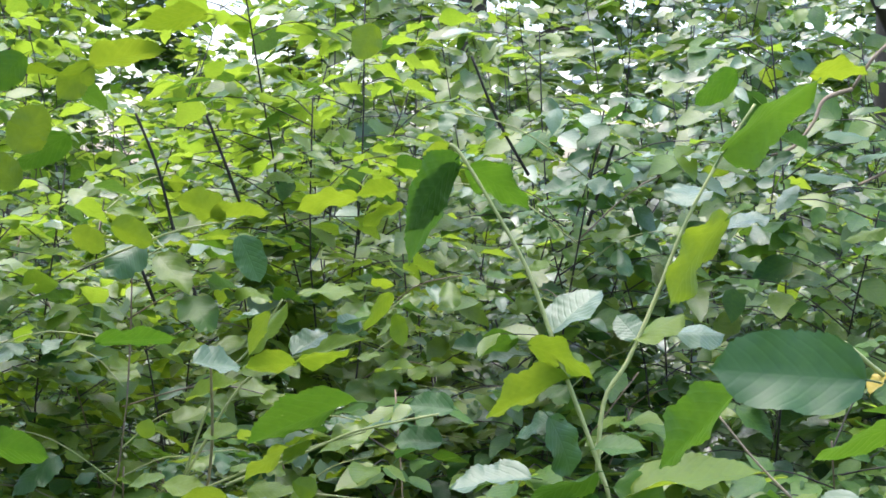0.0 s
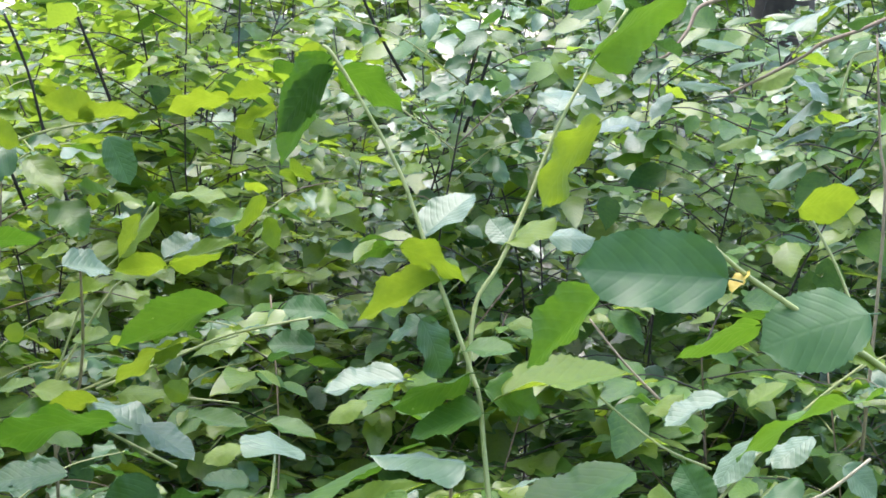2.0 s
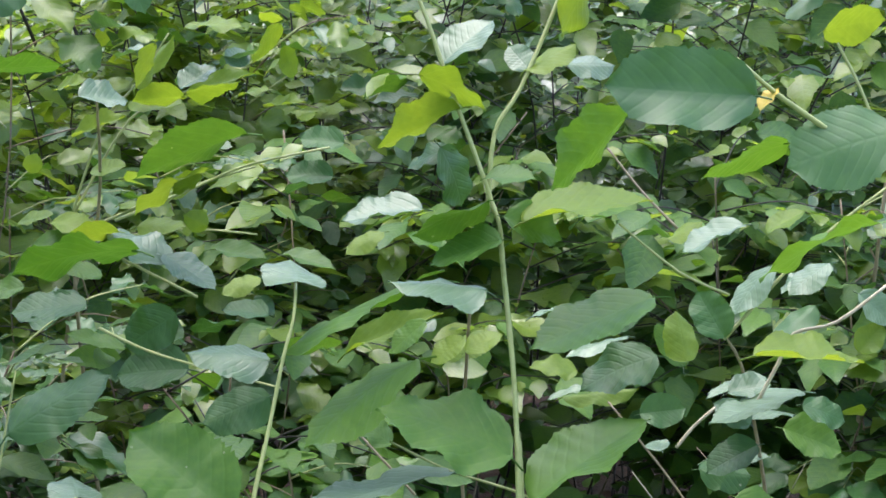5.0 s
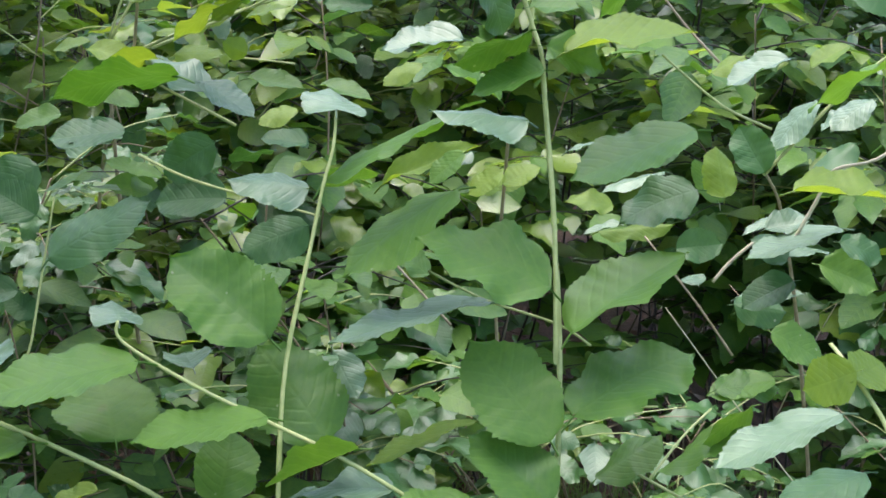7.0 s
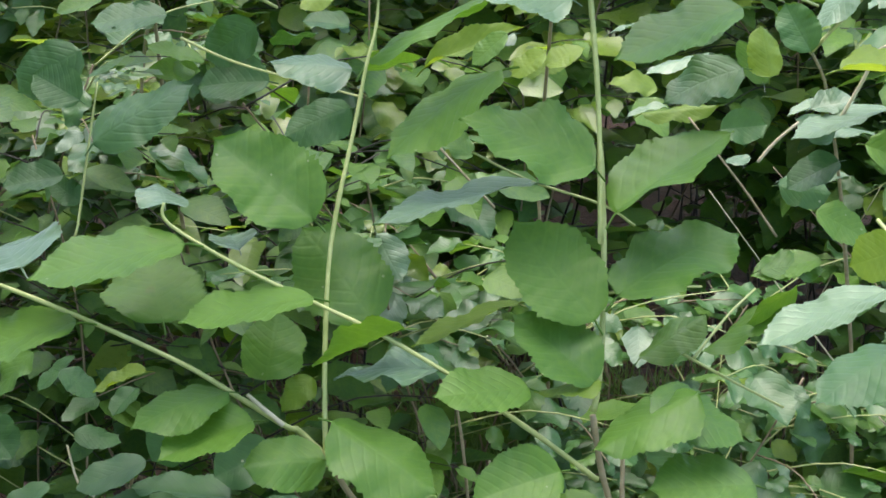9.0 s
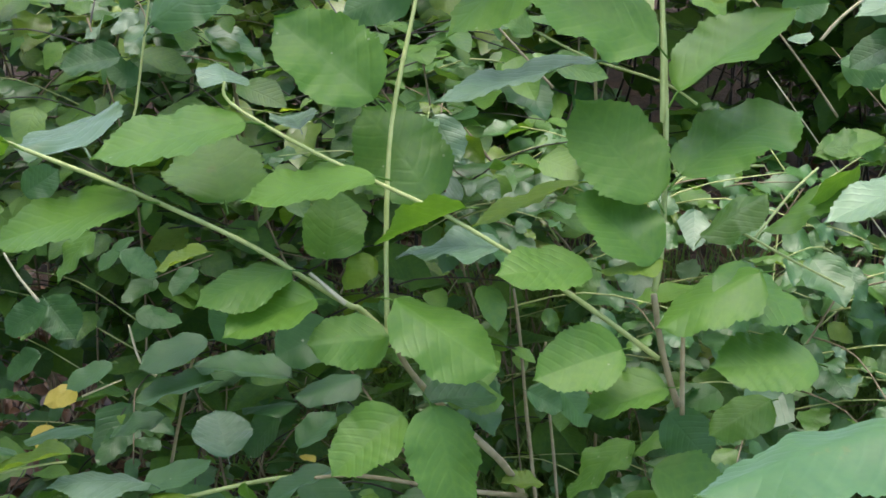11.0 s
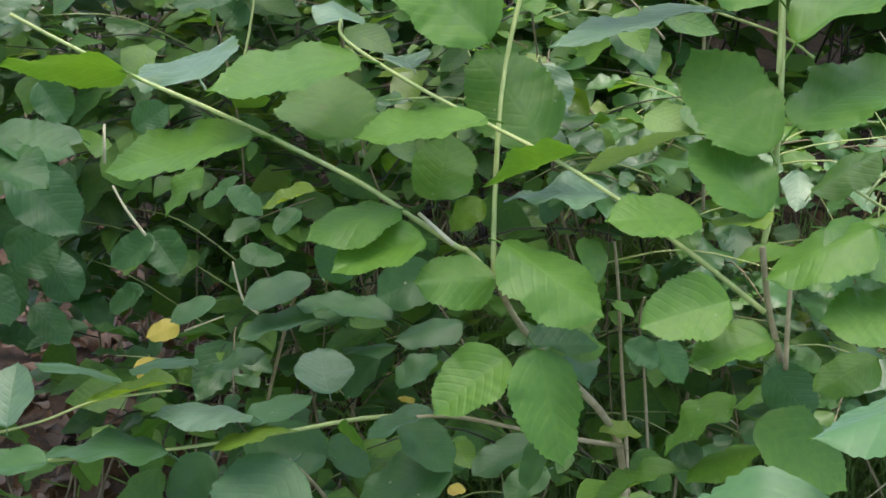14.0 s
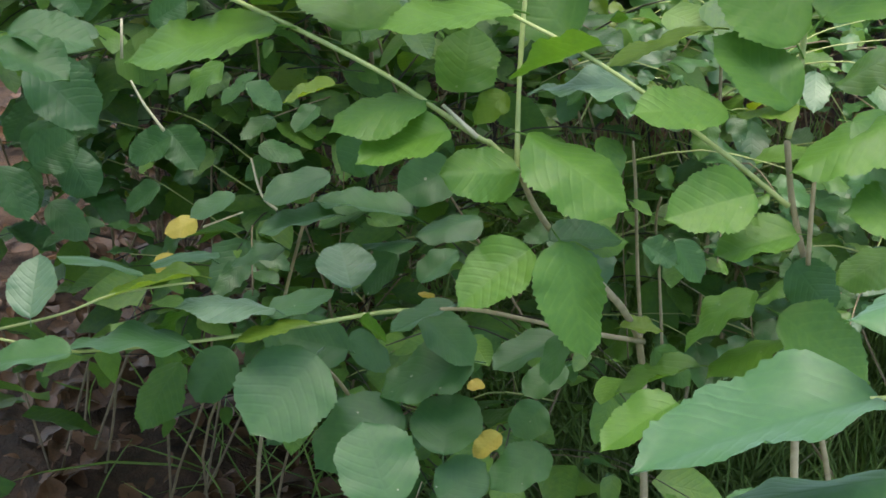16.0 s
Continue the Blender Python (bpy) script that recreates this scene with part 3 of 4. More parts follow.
s4 = stem("shoot", shrub, 0.0024, 0.0013, (0.124, 1.319, 0.764), (0.078, 1.326, 0.798), (0.035, 1.331, 0.828), (0.009, 1.333, 0.847), (-0.055, 1.339, 0.885), (-0.116, 1.342, 0.915), (-0.176, 1.345, 0.945), (-0.230, 1.350, 0.978), (-0.234, 1.354, 0.995))
leaf(s4, "w", (-0.235, 1.363, 0.992), (-0.251, 1.418, 0.995), 0.045, 9)
leaf(s4, "g", (-0.220, 1.331, 0.968), (-0.334, 1.291, 0.956), 0.094, -5)
leaf(s4, "g", (-0.241, 1.351, 0.894), (-0.269, 1.421, 0.934), 0.085, -2)
leaf(s4, "g", (-0.115, 1.323, 0.925), (-0.215, 1.288, 0.921), 0.083, 1)
leaf(s4, "g", (0.062, 1.309, 0.853), (-0.012, 1.282, 0.860), 0.062, -14)
leaf(s4, "w", (-0.012, 1.336, 0.857), (-0.096, 1.342, 0.864), 0.066, 7)
leaf(s4, "g", (-0.041, 1.338, 0.891), (-0.113, 1.319, 0.867), 0.061, 37)
leaf(s4, "w", (-0.177, 1.371, 0.949), (-0.192, 1.423, 0.943), 0.042, -8)
leaf(s4, "g", (0.088, 1.274, 0.795), (0.020, 1.241, 0.788), 0.059, -37)
leaf(s4, "g", (0.125, 1.274, 0.761), (0.060, 1.251, 0.750), 0.054, -10)
leaf(s4, "l", (0.055, 1.468, 0.863), (-0.039, 1.444, 0.834), 0.079, 14)
shrub = thing("shrub", "young shrub with a slender upright shoot and arching side branches", "shrub", "shrubs close by", at=(0.058, 1.156, 0.000))
t0 = stem("woody_stem", shrub, 0.0040, 0.0024, (0.058, 1.156, -0.004), (0.025, 1.345, 0.425), (0.014, 1.383, 0.565), (-0.002, 1.373, 0.618), (-0.030, 1.357, 0.661), (-0.071, 1.345, 0.713), (-0.089, 1.327, 0.750), (-0.101, 1.310, 0.787))
t1 = stem("shoot", shrub, 0.0024, 0.0012, (-0.103, 1.310, 0.778), (-0.105, 1.346, 0.863), (-0.101, 1.383, 0.950), (-0.083, 1.421, 1.038), (-0.073, 1.437, 1.088), (-0.065, 1.450, 1.119), (-0.063, 1.462, 1.148))
leaf(t1, "w", (-0.063, 1.458, 1.150), (-0.072, 1.522, 1.160), 0.058, 10)
leaf(t1, "g", (-0.117, 1.375, 0.977), (-0.199, 1.405, 1.036), 0.082, -39)
leaf(t1, "g", (-0.069, 1.377, 0.886), (-0.130, 1.424, 0.956), 0.081, -33)
leaf(t1, "w", (-0.090, 1.461, 1.080), (-0.157, 1.454, 1.093), 0.054, -19)
leaf(t1, "g", (0.036, 1.463, 1.078), (-0.065, 1.436, 1.024), 0.091, -5)
leaf(t1, "g", (-0.068, 1.460, 1.092), (0.050, 1.490, 1.172), 0.060, -12)
leaf(t1, "g", (-0.154, 1.338, 0.847), (-0.148, 1.382, 0.892), 0.057, 4)
leaf(t1, "l", (-0.117, 1.350, 0.840), (-0.142, 1.329, 0.824), 0.028, -22)
leaf(t1, "g", (-0.101, 1.270, 0.806), (-0.161, 1.245, 0.814), 0.051, -42)
leaf(t1, "g", (-0.090, 1.283, 0.831), (-0.006, 1.251, 0.791), 0.077, 13)
leaf(t1, "g", (-0.089, 1.244, 0.748), (-0.142, 1.203, 0.719), 0.057, -22)
leaf(t1, "g", (-0.061, 1.240, 0.757), (-0.027, 1.189, 0.686), 0.073, -12)
leaf(t1, "d", (-0.071, 1.322, 0.719), (-0.011, 1.348, 0.715), 0.051, -0)
t5 = stem("shoot", shrub, 0.0026, 0.0015, (-0.101, 1.310, 0.787), (-0.125, 1.313, 0.810), (-0.134, 1.305, 0.818), (-0.174, 1.307, 0.844), (-0.221, 1.310, 0.873), (-0.313, 1.314, 0.916), (-0.410, 1.316, 0.956), (-0.459, 1.316, 0.980), (-0.499, 1.316, 1.001))
leaf(t5, "g", (-0.404, 1.298, 0.963), (-0.500, 1.285, 0.982), 0.077, 39)
leaf(t5, "w", (-0.350, 1.330, 0.948), (-0.398, 1.414, 0.952), 0.092, -12)
leaf(t5, "g", (-0.304, 1.297, 0.912), (-0.418, 1.264, 0.892), 0.094, -3)
leaf(t5, "g", (-0.180, 1.285, 0.858), (-0.251, 1.252, 0.852), 0.061, -6)
leaf(t5, "g", (-0.159, 1.268, 0.840), (-0.227, 1.233, 0.829), 0.060, -12)
leaf(t5, "d", (-0.232, 1.359, 0.790), (-0.260, 1.352, 0.759), 0.045, -59)
t5b = stem("dead_twig", shrub, 0.0022, 0.0016, (-0.135, 1.296, 0.823), (-0.165, 1.304, 0.847))
t6 = stem("woody_stem", shrub, 0.0024, 0.0013, (0.014, 1.359, 0.601), (-0.047, 1.317, 0.633), (-0.124, 1.276, 0.671), (-0.158, 1.232, 0.696))
t6b = stem("shoot", shrub, 0.0019, 0.0012, (-0.161, 1.311, 0.651), (-0.213, 1.290, 0.656), (-0.278, 1.265, 0.653), (-0.366, 1.236, 0.648), (-0.456, 1.209, 0.648), (-0.477, 1.195, 0.657), (-0.517, 1.181, 0.672))
leaf(t6b, "b", (-0.454, 1.165, 0.673), (-0.514, 1.147, 0.671), 0.049, 1)
leaf(t6b, "w", (-0.493, 1.193, 0.690), (-0.497, 1.235, 0.727), 0.043, -12)
leaf(t6b, "w", (-0.246, 1.311, 0.669), (-0.263, 1.355, 0.691), 0.052, -1)
leaf(t6b, "b", (-0.368, 1.300, 0.694), (-0.426, 1.332, 0.682), 0.053, 9)
leaf(t6b, "b", (-0.423, 1.270, 0.691), (-0.499, 1.301, 0.701), 0.064, 28)
leaf(t6b, "w", (-0.306, 1.260, 0.671), (-0.382, 1.240, 0.691), 0.063, 11)
leaf(t6b, "b", (-0.308, 1.265, 0.660), (-0.259, 1.300, 0.672), 0.048, -10)
leaf(t6b, "l", (-0.370, 1.257, 0.700), (-0.445, 1.234, 0.693), 0.061, 18)
leaf(t6b, "l", (-0.273, 1.249, 0.665), (-0.331, 1.219, 0.662), 0.051, 18)
leaf(t6b, "b", (-0.372, 1.221, 0.654), (-0.462, 1.193, 0.683), 0.077, 17)
leaf(t6b, "b", (-0.388, 1.230, 0.652), (-0.455, 1.249, 0.638), 0.055, 14)
leaf(t6b, "g", (-0.373, 1.263, 0.668), (-0.413, 1.247, 0.646), 0.037, 49)
leaf(t6b, "b", (-0.187, 1.345, 0.658), (-0.158, 1.371, 0.679), 0.034, -1)
leaf(t6b, "b", (-0.154, 1.287, 0.669), (-0.203, 1.253, 0.659), 0.047, 14)
leaf(t6b, "b", (-0.182, 1.314, 0.640), (-0.133, 1.292, 0.610), 0.048, 7)
leaf(t6b, "b", (-0.056, 1.320, 0.627), (-0.071, 1.282, 0.600), 0.038, 32)
leaf(t6b, "b", (-0.065, 1.352, 0.603), (-0.120, 1.316, 0.588), 0.053, 5)
leaf(t6b, "g", (-0.230, 1.271, 0.656), (-0.203, 1.250, 0.653), 0.027, -76)
t7 = stem("shoot", shrub, 0.0012, 0.0009, (-0.536, 1.217, 0.658), (-0.478, 1.226, 0.673), (-0.435, 1.234, 0.690), (-0.387, 1.238, 0.700), (-0.365, 1.237, 0.704))
shrub = thing("shrub", "low shrub with rounded bluish-green leaves near the ground", "shrub", "shrubs close by", at=(-0.180, 1.157, 0.000))
u0 = stem("woody_stem", shrub, 0.0030, 0.0015, (-0.180, 1.157, 0.001), (-0.206, 1.285, 0.316), (-0.213, 1.309, 0.432), (-0.239, 1.314, 0.516), (-0.252, 1.303, 0.565), (-0.279, 1.288, 0.611))
leaf(u0, "b", (-0.266, 1.236, 0.639), (-0.311, 1.176, 0.600), 0.081, -30)
leaf(u0, "b", (-0.202, 1.274, 0.569), (-0.266, 1.221, 0.546), 0.067, -23)
leaf(u0, "b", (-0.188, 1.138, 0.567), (-0.216, 1.183, 0.614), 0.069, -8)
leaf(u0, "b", (-0.156, 1.244, 0.546), (-0.154, 1.295, 0.578), 0.063, -4)
leaf(u0, "b", (-0.139, 1.300, 0.605), (-0.218, 1.275, 0.595), 0.065, -8)
leaf(u0, "b", (-0.067, 1.270, 0.535), (-0.114, 1.237, 0.524), 0.046, -15)
leaf(u0, "b", (-0.255, 1.327, 0.593), (-0.314, 1.310, 0.616), 0.051, -39)
leaf(u0, "g", (-0.400, 1.287, 0.591), (-0.430, 1.241, 0.552), 0.053, 3)
leaf(u0, "b", (-0.360, 1.314, 0.591), (-0.385, 1.281, 0.556), 0.043, -33)
leaf(u0, "b", (-0.257, 1.365, 0.581), (-0.216, 1.377, 0.552), 0.040, 29)
leaf(u0, "b", (-0.157, 1.233, 0.505), (-0.120, 1.260, 0.526), 0.045, 34)
leaf(u0, "b", (-0.336, 1.359, 0.585), (-0.301, 1.368, 0.552), 0.038, 33)
leaf(u0, "y", (-0.111, 1.289, 0.537), (-0.132, 1.269, 0.523), 0.025, -9)
leaf(u0, "y", (-0.183, 1.402, 0.613), (-0.196, 1.392, 0.619), 0.014, -6)
leaf(u0, "y", (-0.133, 1.376, 0.534), (-0.147, 1.364, 0.535), 0.015, -17)
leaf(u0, "y", (-0.050, 1.434, 0.582), (-0.073, 1.425, 0.591), 0.021, 1)
leaf(u0, "b", (-0.076, 1.372, 0.515), (-0.101, 1.349, 0.497), 0.038, -29)
leaf(u0, "b", (-0.058, 1.426, 0.527), (-0.096, 1.401, 0.508), 0.039, -14)
shrub = thing("shrub", "dense dark-green shrub, its leaves darkened further for shade, with a few yellowed leaves", "shrub", "shrubs close by", at=(-0.399, 1.614, 0.000))
v0 = stem("woody_stem", shrub, 0.0030, 0.0015, (-0.399, 1.614, -0.121), (-0.421, 1.632, 0.174), (-0.386, 1.628, 0.416), (-0.345, 1.579, 0.572), (-0.310, 1.499, 0.672))
leaf(v0, "b", (-0.289, 1.448, 0.709), (-0.348, 1.424, 0.694), 0.051, -7)
leaf(v0, "b", (-0.281, 1.424, 0.680), (-0.348, 1.401, 0.669), 0.056, 5)
leaf(v0, "b", (-0.173, 1.467, 0.713), (-0.222, 1.442, 0.697), 0.050, -48)
leaf(v0, "b", (-0.212, 1.443, 0.675), (-0.302, 1.449, 0.683), 0.070, 7)
leaf(v0, "b", (-0.144, 1.439, 0.675), (-0.203, 1.418, 0.669), 0.048, -4)
leaf(v0, "b", (-0.203, 1.422, 0.656), (-0.256, 1.435, 0.649), 0.043, 11)
leaf(v0, "y", (-0.436, 1.505, 0.624), (-0.464, 1.487, 0.617), 0.026, -30)
leaf(v0, "y", (-0.446, 1.435, 0.622), (-0.445, 1.415, 0.605), 0.025, 0)
leaf(v0, "b", (-0.382, 1.451, 0.681), (-0.420, 1.428, 0.668), 0.036, -3)
leaf(v0, "b", (-0.332, 1.432, 0.636), (-0.380, 1.414, 0.634), 0.040, 8)
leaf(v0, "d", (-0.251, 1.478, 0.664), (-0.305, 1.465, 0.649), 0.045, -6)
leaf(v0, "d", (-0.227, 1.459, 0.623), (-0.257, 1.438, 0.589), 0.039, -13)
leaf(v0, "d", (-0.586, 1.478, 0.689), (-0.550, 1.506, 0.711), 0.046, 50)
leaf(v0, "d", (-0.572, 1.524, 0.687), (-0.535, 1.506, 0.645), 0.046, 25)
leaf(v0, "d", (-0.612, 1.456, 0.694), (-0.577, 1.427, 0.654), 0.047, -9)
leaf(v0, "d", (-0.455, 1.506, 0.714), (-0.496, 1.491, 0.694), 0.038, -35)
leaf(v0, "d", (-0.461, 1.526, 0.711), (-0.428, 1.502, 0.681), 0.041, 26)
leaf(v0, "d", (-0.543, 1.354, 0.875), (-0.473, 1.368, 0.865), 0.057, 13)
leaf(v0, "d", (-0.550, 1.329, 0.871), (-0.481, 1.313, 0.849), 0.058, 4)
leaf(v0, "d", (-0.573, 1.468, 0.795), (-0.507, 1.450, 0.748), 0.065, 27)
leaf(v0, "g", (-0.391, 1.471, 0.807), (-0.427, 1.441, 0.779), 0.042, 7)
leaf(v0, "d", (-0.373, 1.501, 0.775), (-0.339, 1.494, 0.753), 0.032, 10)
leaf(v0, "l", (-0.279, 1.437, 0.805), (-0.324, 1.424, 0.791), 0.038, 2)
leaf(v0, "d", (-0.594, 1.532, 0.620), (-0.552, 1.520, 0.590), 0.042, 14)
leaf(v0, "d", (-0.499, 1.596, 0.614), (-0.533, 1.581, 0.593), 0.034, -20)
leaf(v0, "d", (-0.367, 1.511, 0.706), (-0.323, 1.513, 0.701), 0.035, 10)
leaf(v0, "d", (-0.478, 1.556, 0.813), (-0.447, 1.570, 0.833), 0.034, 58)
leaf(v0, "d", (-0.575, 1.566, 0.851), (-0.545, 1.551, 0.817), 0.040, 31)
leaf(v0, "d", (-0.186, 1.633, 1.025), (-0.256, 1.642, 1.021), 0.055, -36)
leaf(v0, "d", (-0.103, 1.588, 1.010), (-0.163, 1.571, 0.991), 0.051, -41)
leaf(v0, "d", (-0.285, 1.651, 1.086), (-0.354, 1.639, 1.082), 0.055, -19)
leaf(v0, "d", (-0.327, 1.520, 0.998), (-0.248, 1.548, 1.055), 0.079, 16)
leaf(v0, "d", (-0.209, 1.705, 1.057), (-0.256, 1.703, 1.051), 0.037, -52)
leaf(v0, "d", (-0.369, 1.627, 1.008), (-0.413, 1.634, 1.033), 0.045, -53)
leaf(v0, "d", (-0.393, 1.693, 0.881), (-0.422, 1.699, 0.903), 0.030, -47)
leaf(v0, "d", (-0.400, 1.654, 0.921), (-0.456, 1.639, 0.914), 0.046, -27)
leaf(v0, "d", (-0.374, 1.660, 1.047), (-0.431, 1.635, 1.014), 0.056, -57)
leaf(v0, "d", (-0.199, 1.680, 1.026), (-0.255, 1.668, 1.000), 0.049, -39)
v1 = stem("shoot", shrub, 0.0014, 0.0010, (-0.379, 1.592, 0.869), (-0.372, 1.599, 0.887), (-0.363, 1.625, 0.954), (-0.354, 1.650, 1.019))
v2 = stem("dead_twig", shrub, 0.0016, 0.0010, (-0.456, 1.490, 0.727), (-0.477, 1.500, 0.750), (-0.491, 1.509, 0.770))
v3 = stem("dead_twig", shrub, 0.0015, 0.0010, (-0.347, 1.484, 0.651), (-0.363, 1.489, 0.664), (-0.375, 1.505, 0.696))
v4 = stem("dead_twig", shrub, 0.0012, 0.0008, (-0.418, 1.468, 0.636), (-0.380, 1.479, 0.649))
v5 = stem("dead_twig", shrub, 0.0016, 0.0012, (-0.509, 1.544, 0.778), (-0.511, 1.560, 0.814))
v6 = stem("shoot", shrub, 0.0014, 0.0009, (-0.249, 1.547, 1.087), (-0.200, 1.509, 1.076), (-0.145, 1.473, 1.070), (-0.076, 1.437, 1.062))
shrub = thing("shrub", "low green shrub over shaded grass", "shrub", "shrubs close by", at=(0.250, 1.204, 0.000))
w0 = stem("woody_stem", shrub, 0.0035, 0.0016, (0.250, 1.204, 0.004), (0.206, 1.323, 0.393), (0.166, 1.331, 0.573), (0.138, 1.297, 0.672))
leaf(w0, "g", (0.035, 1.183, 0.650), (-0.023, 1.144, 0.632), 0.056, 5)
leaf(w0, "g", (0.123, 1.260, 0.692), (0.196, 1.234, 0.649), 0.069, 23)
leaf(w0, "g", (0.061, 1.337, 0.592), (-0.010, 1.309, 0.576), 0.061, 15)
leaf(w0, "g", (0.132, 1.330, 0.629), (0.064, 1.303, 0.613), 0.058, 15)
leaf(w0, "g", (0.106, 1.355, 0.660), (0.041, 1.323, 0.633), 0.061, 18)
leaf(w0, "g", (0.144, 1.349, 0.684), (0.103, 1.334, 0.664), 0.037, 14)
leaf(w0, "g", (0.217, 1.313, 0.728), (0.165, 1.287, 0.712), 0.047, -15)
leaf(w0, "d", (0.137, 1.335, 0.701), (0.175, 1.319, 0.664), 0.046, 49)
leaf(w0, "g", (-0.062, 1.364, 0.711), (-0.004, 1.375, 0.697), 0.047, 11)
leaf(w0, "d", (0.015, 1.597, 0.577), (0.051, 1.591, 0.558), 0.033, 28)
leaf(w0, "d", (0.049, 1.637, 0.560), (0.081, 1.621, 0.523), 0.040, 15)
leaf(w0, "l", (-0.007, 1.363, 0.612), (0.031, 1.366, 0.609), 0.030, -6)
leaf(w0, "g", (0.025, 1.357, 0.594), (0.062, 1.347, 0.567), 0.037, 24)
leaf(w0, "g", (0.167, 1.417, 0.835), (0.221, 1.433, 0.872), 0.053, 4)
leaf(w0, "g", (0.225, 1.448, 0.828), (0.295, 1.470, 0.880), 0.070, -17)
leaf(w0, "g", (0.302, 1.452, 0.887), (0.257, 1.440, 0.859), 0.042, 60)
leaf(w0, "g", (0.329, 1.499, 0.896), (0.268, 1.492, 0.884), 0.049, -8)
w1 = stem("shoot", shrub, 0.0014, 0.0010, (0.191, 1.420, 0.842), (0.243, 1.426, 0.810), (0.296, 1.432, 0.779))
w2 = stem("shoot", shrub, 0.0013, 0.0010, (0.208, 1.390, 0.845), (0.239, 1.422, 0.871), (0.267, 1.450, 0.886))
w3 = stem("shoot", shrub, 0.0012, 0.0010, (0.133, 1.389, 0.905), (0.168, 1.410, 0.902), (0.217, 1.431, 0.895))
w4 = stem("woody_stem", shrub, 0.0026, 0.0016, (0.061, 1.526, -0.059), (0.028, 1.677, 0.340), (0.013, 1.698, 0.490), (0.005, 1.694, 0.590), (-0.002, 1.673, 0.659))
w5 = stem("woody_stem", shrub, 0.0020, 0.0013, (0.089, 1.582, -0.065), (0.045, 1.751, 0.404), (0.031, 1.739, 0.527), (0.033, 1.694, 0.585))
w6 = stem("woody_stem", shrub, 0.0024, 0.0018, (0.148, 1.336, 0.701), (0.147, 1.343, 0.735), (0.147, 1.355, 0.780))
shrub = thing("shrub", "shrub reaching in close with large soft green leaves", "shrub", "shrubs close by", at=(0.328, 0.761, 0.000))
n0 = stem("woody_stem", shrub, 0.0035, 0.0020, (0.328, 0.761, 0.225), (0.263, 0.871, 0.525), (0.209, 0.905, 0.680), (0.178, 0.921, 0.796), (0.139, 0.899, 0.844))
leaf(n0, "n", (0.129, 0.882, 0.856), (-0.009, 0.836, 0.841), 0.114, 11)
leaf(n0, "n", (0.229, 0.930, 0.927), (0.108, 0.892, 0.910), 0.100, 10)
leaf(n0, "n", (0.147, 0.863, 0.816), (0.002, 0.821, 0.811), 0.118, 17)
leaf(n0, "n", (0.109, 0.897, 0.782), (0.035, 0.870, 0.767), 0.063, 9)
leaf(n0, "w", (0.322, 1.228, 0.972), (0.228, 1.204, 0.942), 0.062, 2)
leaf(n0, "n", (0.316, 1.121, 0.973), (0.250, 1.100, 0.951), 0.057, -5)
n1 = stem("shoot", shrub, 0.0020, 0.0014, (0.168, 0.880, 0.824), (0.149, 0.887, 0.851), (0.129, 0.882, 0.856))
n2 = stem("shoot", shrub, 0.0020, 0.0013, (0.341, 1.089, 0.942), (0.336, 1.124, 0.996), (0.309, 1.154, 1.038), (0.301, 1.174, 1.047))
leaf(n2, "l", (0.310, 1.140, 1.039), (0.279, 1.155, 1.020), 0.037, -66)
leaf(n2, "l", (0.312, 1.139, 1.035), (0.336, 1.161, 1.039), 0.035, 37)
n3 = stem("shoot", shrub, 0.0022, 0.0013, (0.402, 1.059, 1.220), (0.380, 1.055, 1.259), (0.332, 1.049, 1.297), (0.307, 1.039, 1.313), (0.271, 1.031, 1.337), (0.246, 1.022, 1.354), (0.223, 1.013, 1.373))
leaf(n3, "b", (0.231, 1.010, 1.353), (0.148, 1.001, 1.360), 0.050, -66)
leaf(n3, "b", (0.317, 1.026, 1.330), (0.256, 1.015, 1.316), 0.050, -54)
leaf(n3, "g", (0.259, 1.046, 1.321), (0.208, 1.045, 1.308), 0.041, 31)
leaf(n3, "g", (0.181, 1.178, 1.321), (0.131, 1.162, 1.275), 0.054, 51)
leaf(n3, "l", (0.336, 1.284, 1.372), (0.379, 1.296, 1.383), 0.036, -57)
leaf(n3, "l", (0.298, 1.045, 1.317), (0.334, 1.052, 1.296), 0.033, 41)
leaf(n3, "g", (0.366, 1.175, 1.254), (0.264, 1.163, 1.237), 0.081, 25)
leaf(n3, "y", (0.239, 1.019, 1.344), (0.249, 1.021, 1.356), 0.013, 7)
n4 = stem("shoot", shrub, 0.0012, 0.0010, (0.375, 1.274, 1.298), (0.362, 1.279, 1.331), (0.345, 1.283, 1.363))
shrub = thing("shrub", "arching leafy shrub with crossing thin twigs", "shrub", "shrubs close by", at=(0.516, 1.988, 0.000))
r0 = stem("woody_stem", shrub, 0.0030, 0.0014, (0.516, 1.988, -0.190), (0.490, 1.962, 0.438), (0.438, 1.873, 0.767), (0.382, 1.758, 0.974), (0.334, 1.618, 1.058))
r1 = stem("shoot", shrub, 0.0018, 0.0012, (0.326, 1.589, 1.065), (0.400, 1.581, 1.153), (0.471, 1.569, 1.216))
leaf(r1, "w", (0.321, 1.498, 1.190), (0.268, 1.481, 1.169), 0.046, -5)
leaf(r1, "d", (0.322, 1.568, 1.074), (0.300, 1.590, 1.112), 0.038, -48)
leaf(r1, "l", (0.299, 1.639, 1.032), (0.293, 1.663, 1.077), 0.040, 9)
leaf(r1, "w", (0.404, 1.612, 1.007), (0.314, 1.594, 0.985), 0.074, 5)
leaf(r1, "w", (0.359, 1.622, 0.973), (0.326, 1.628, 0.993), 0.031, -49)
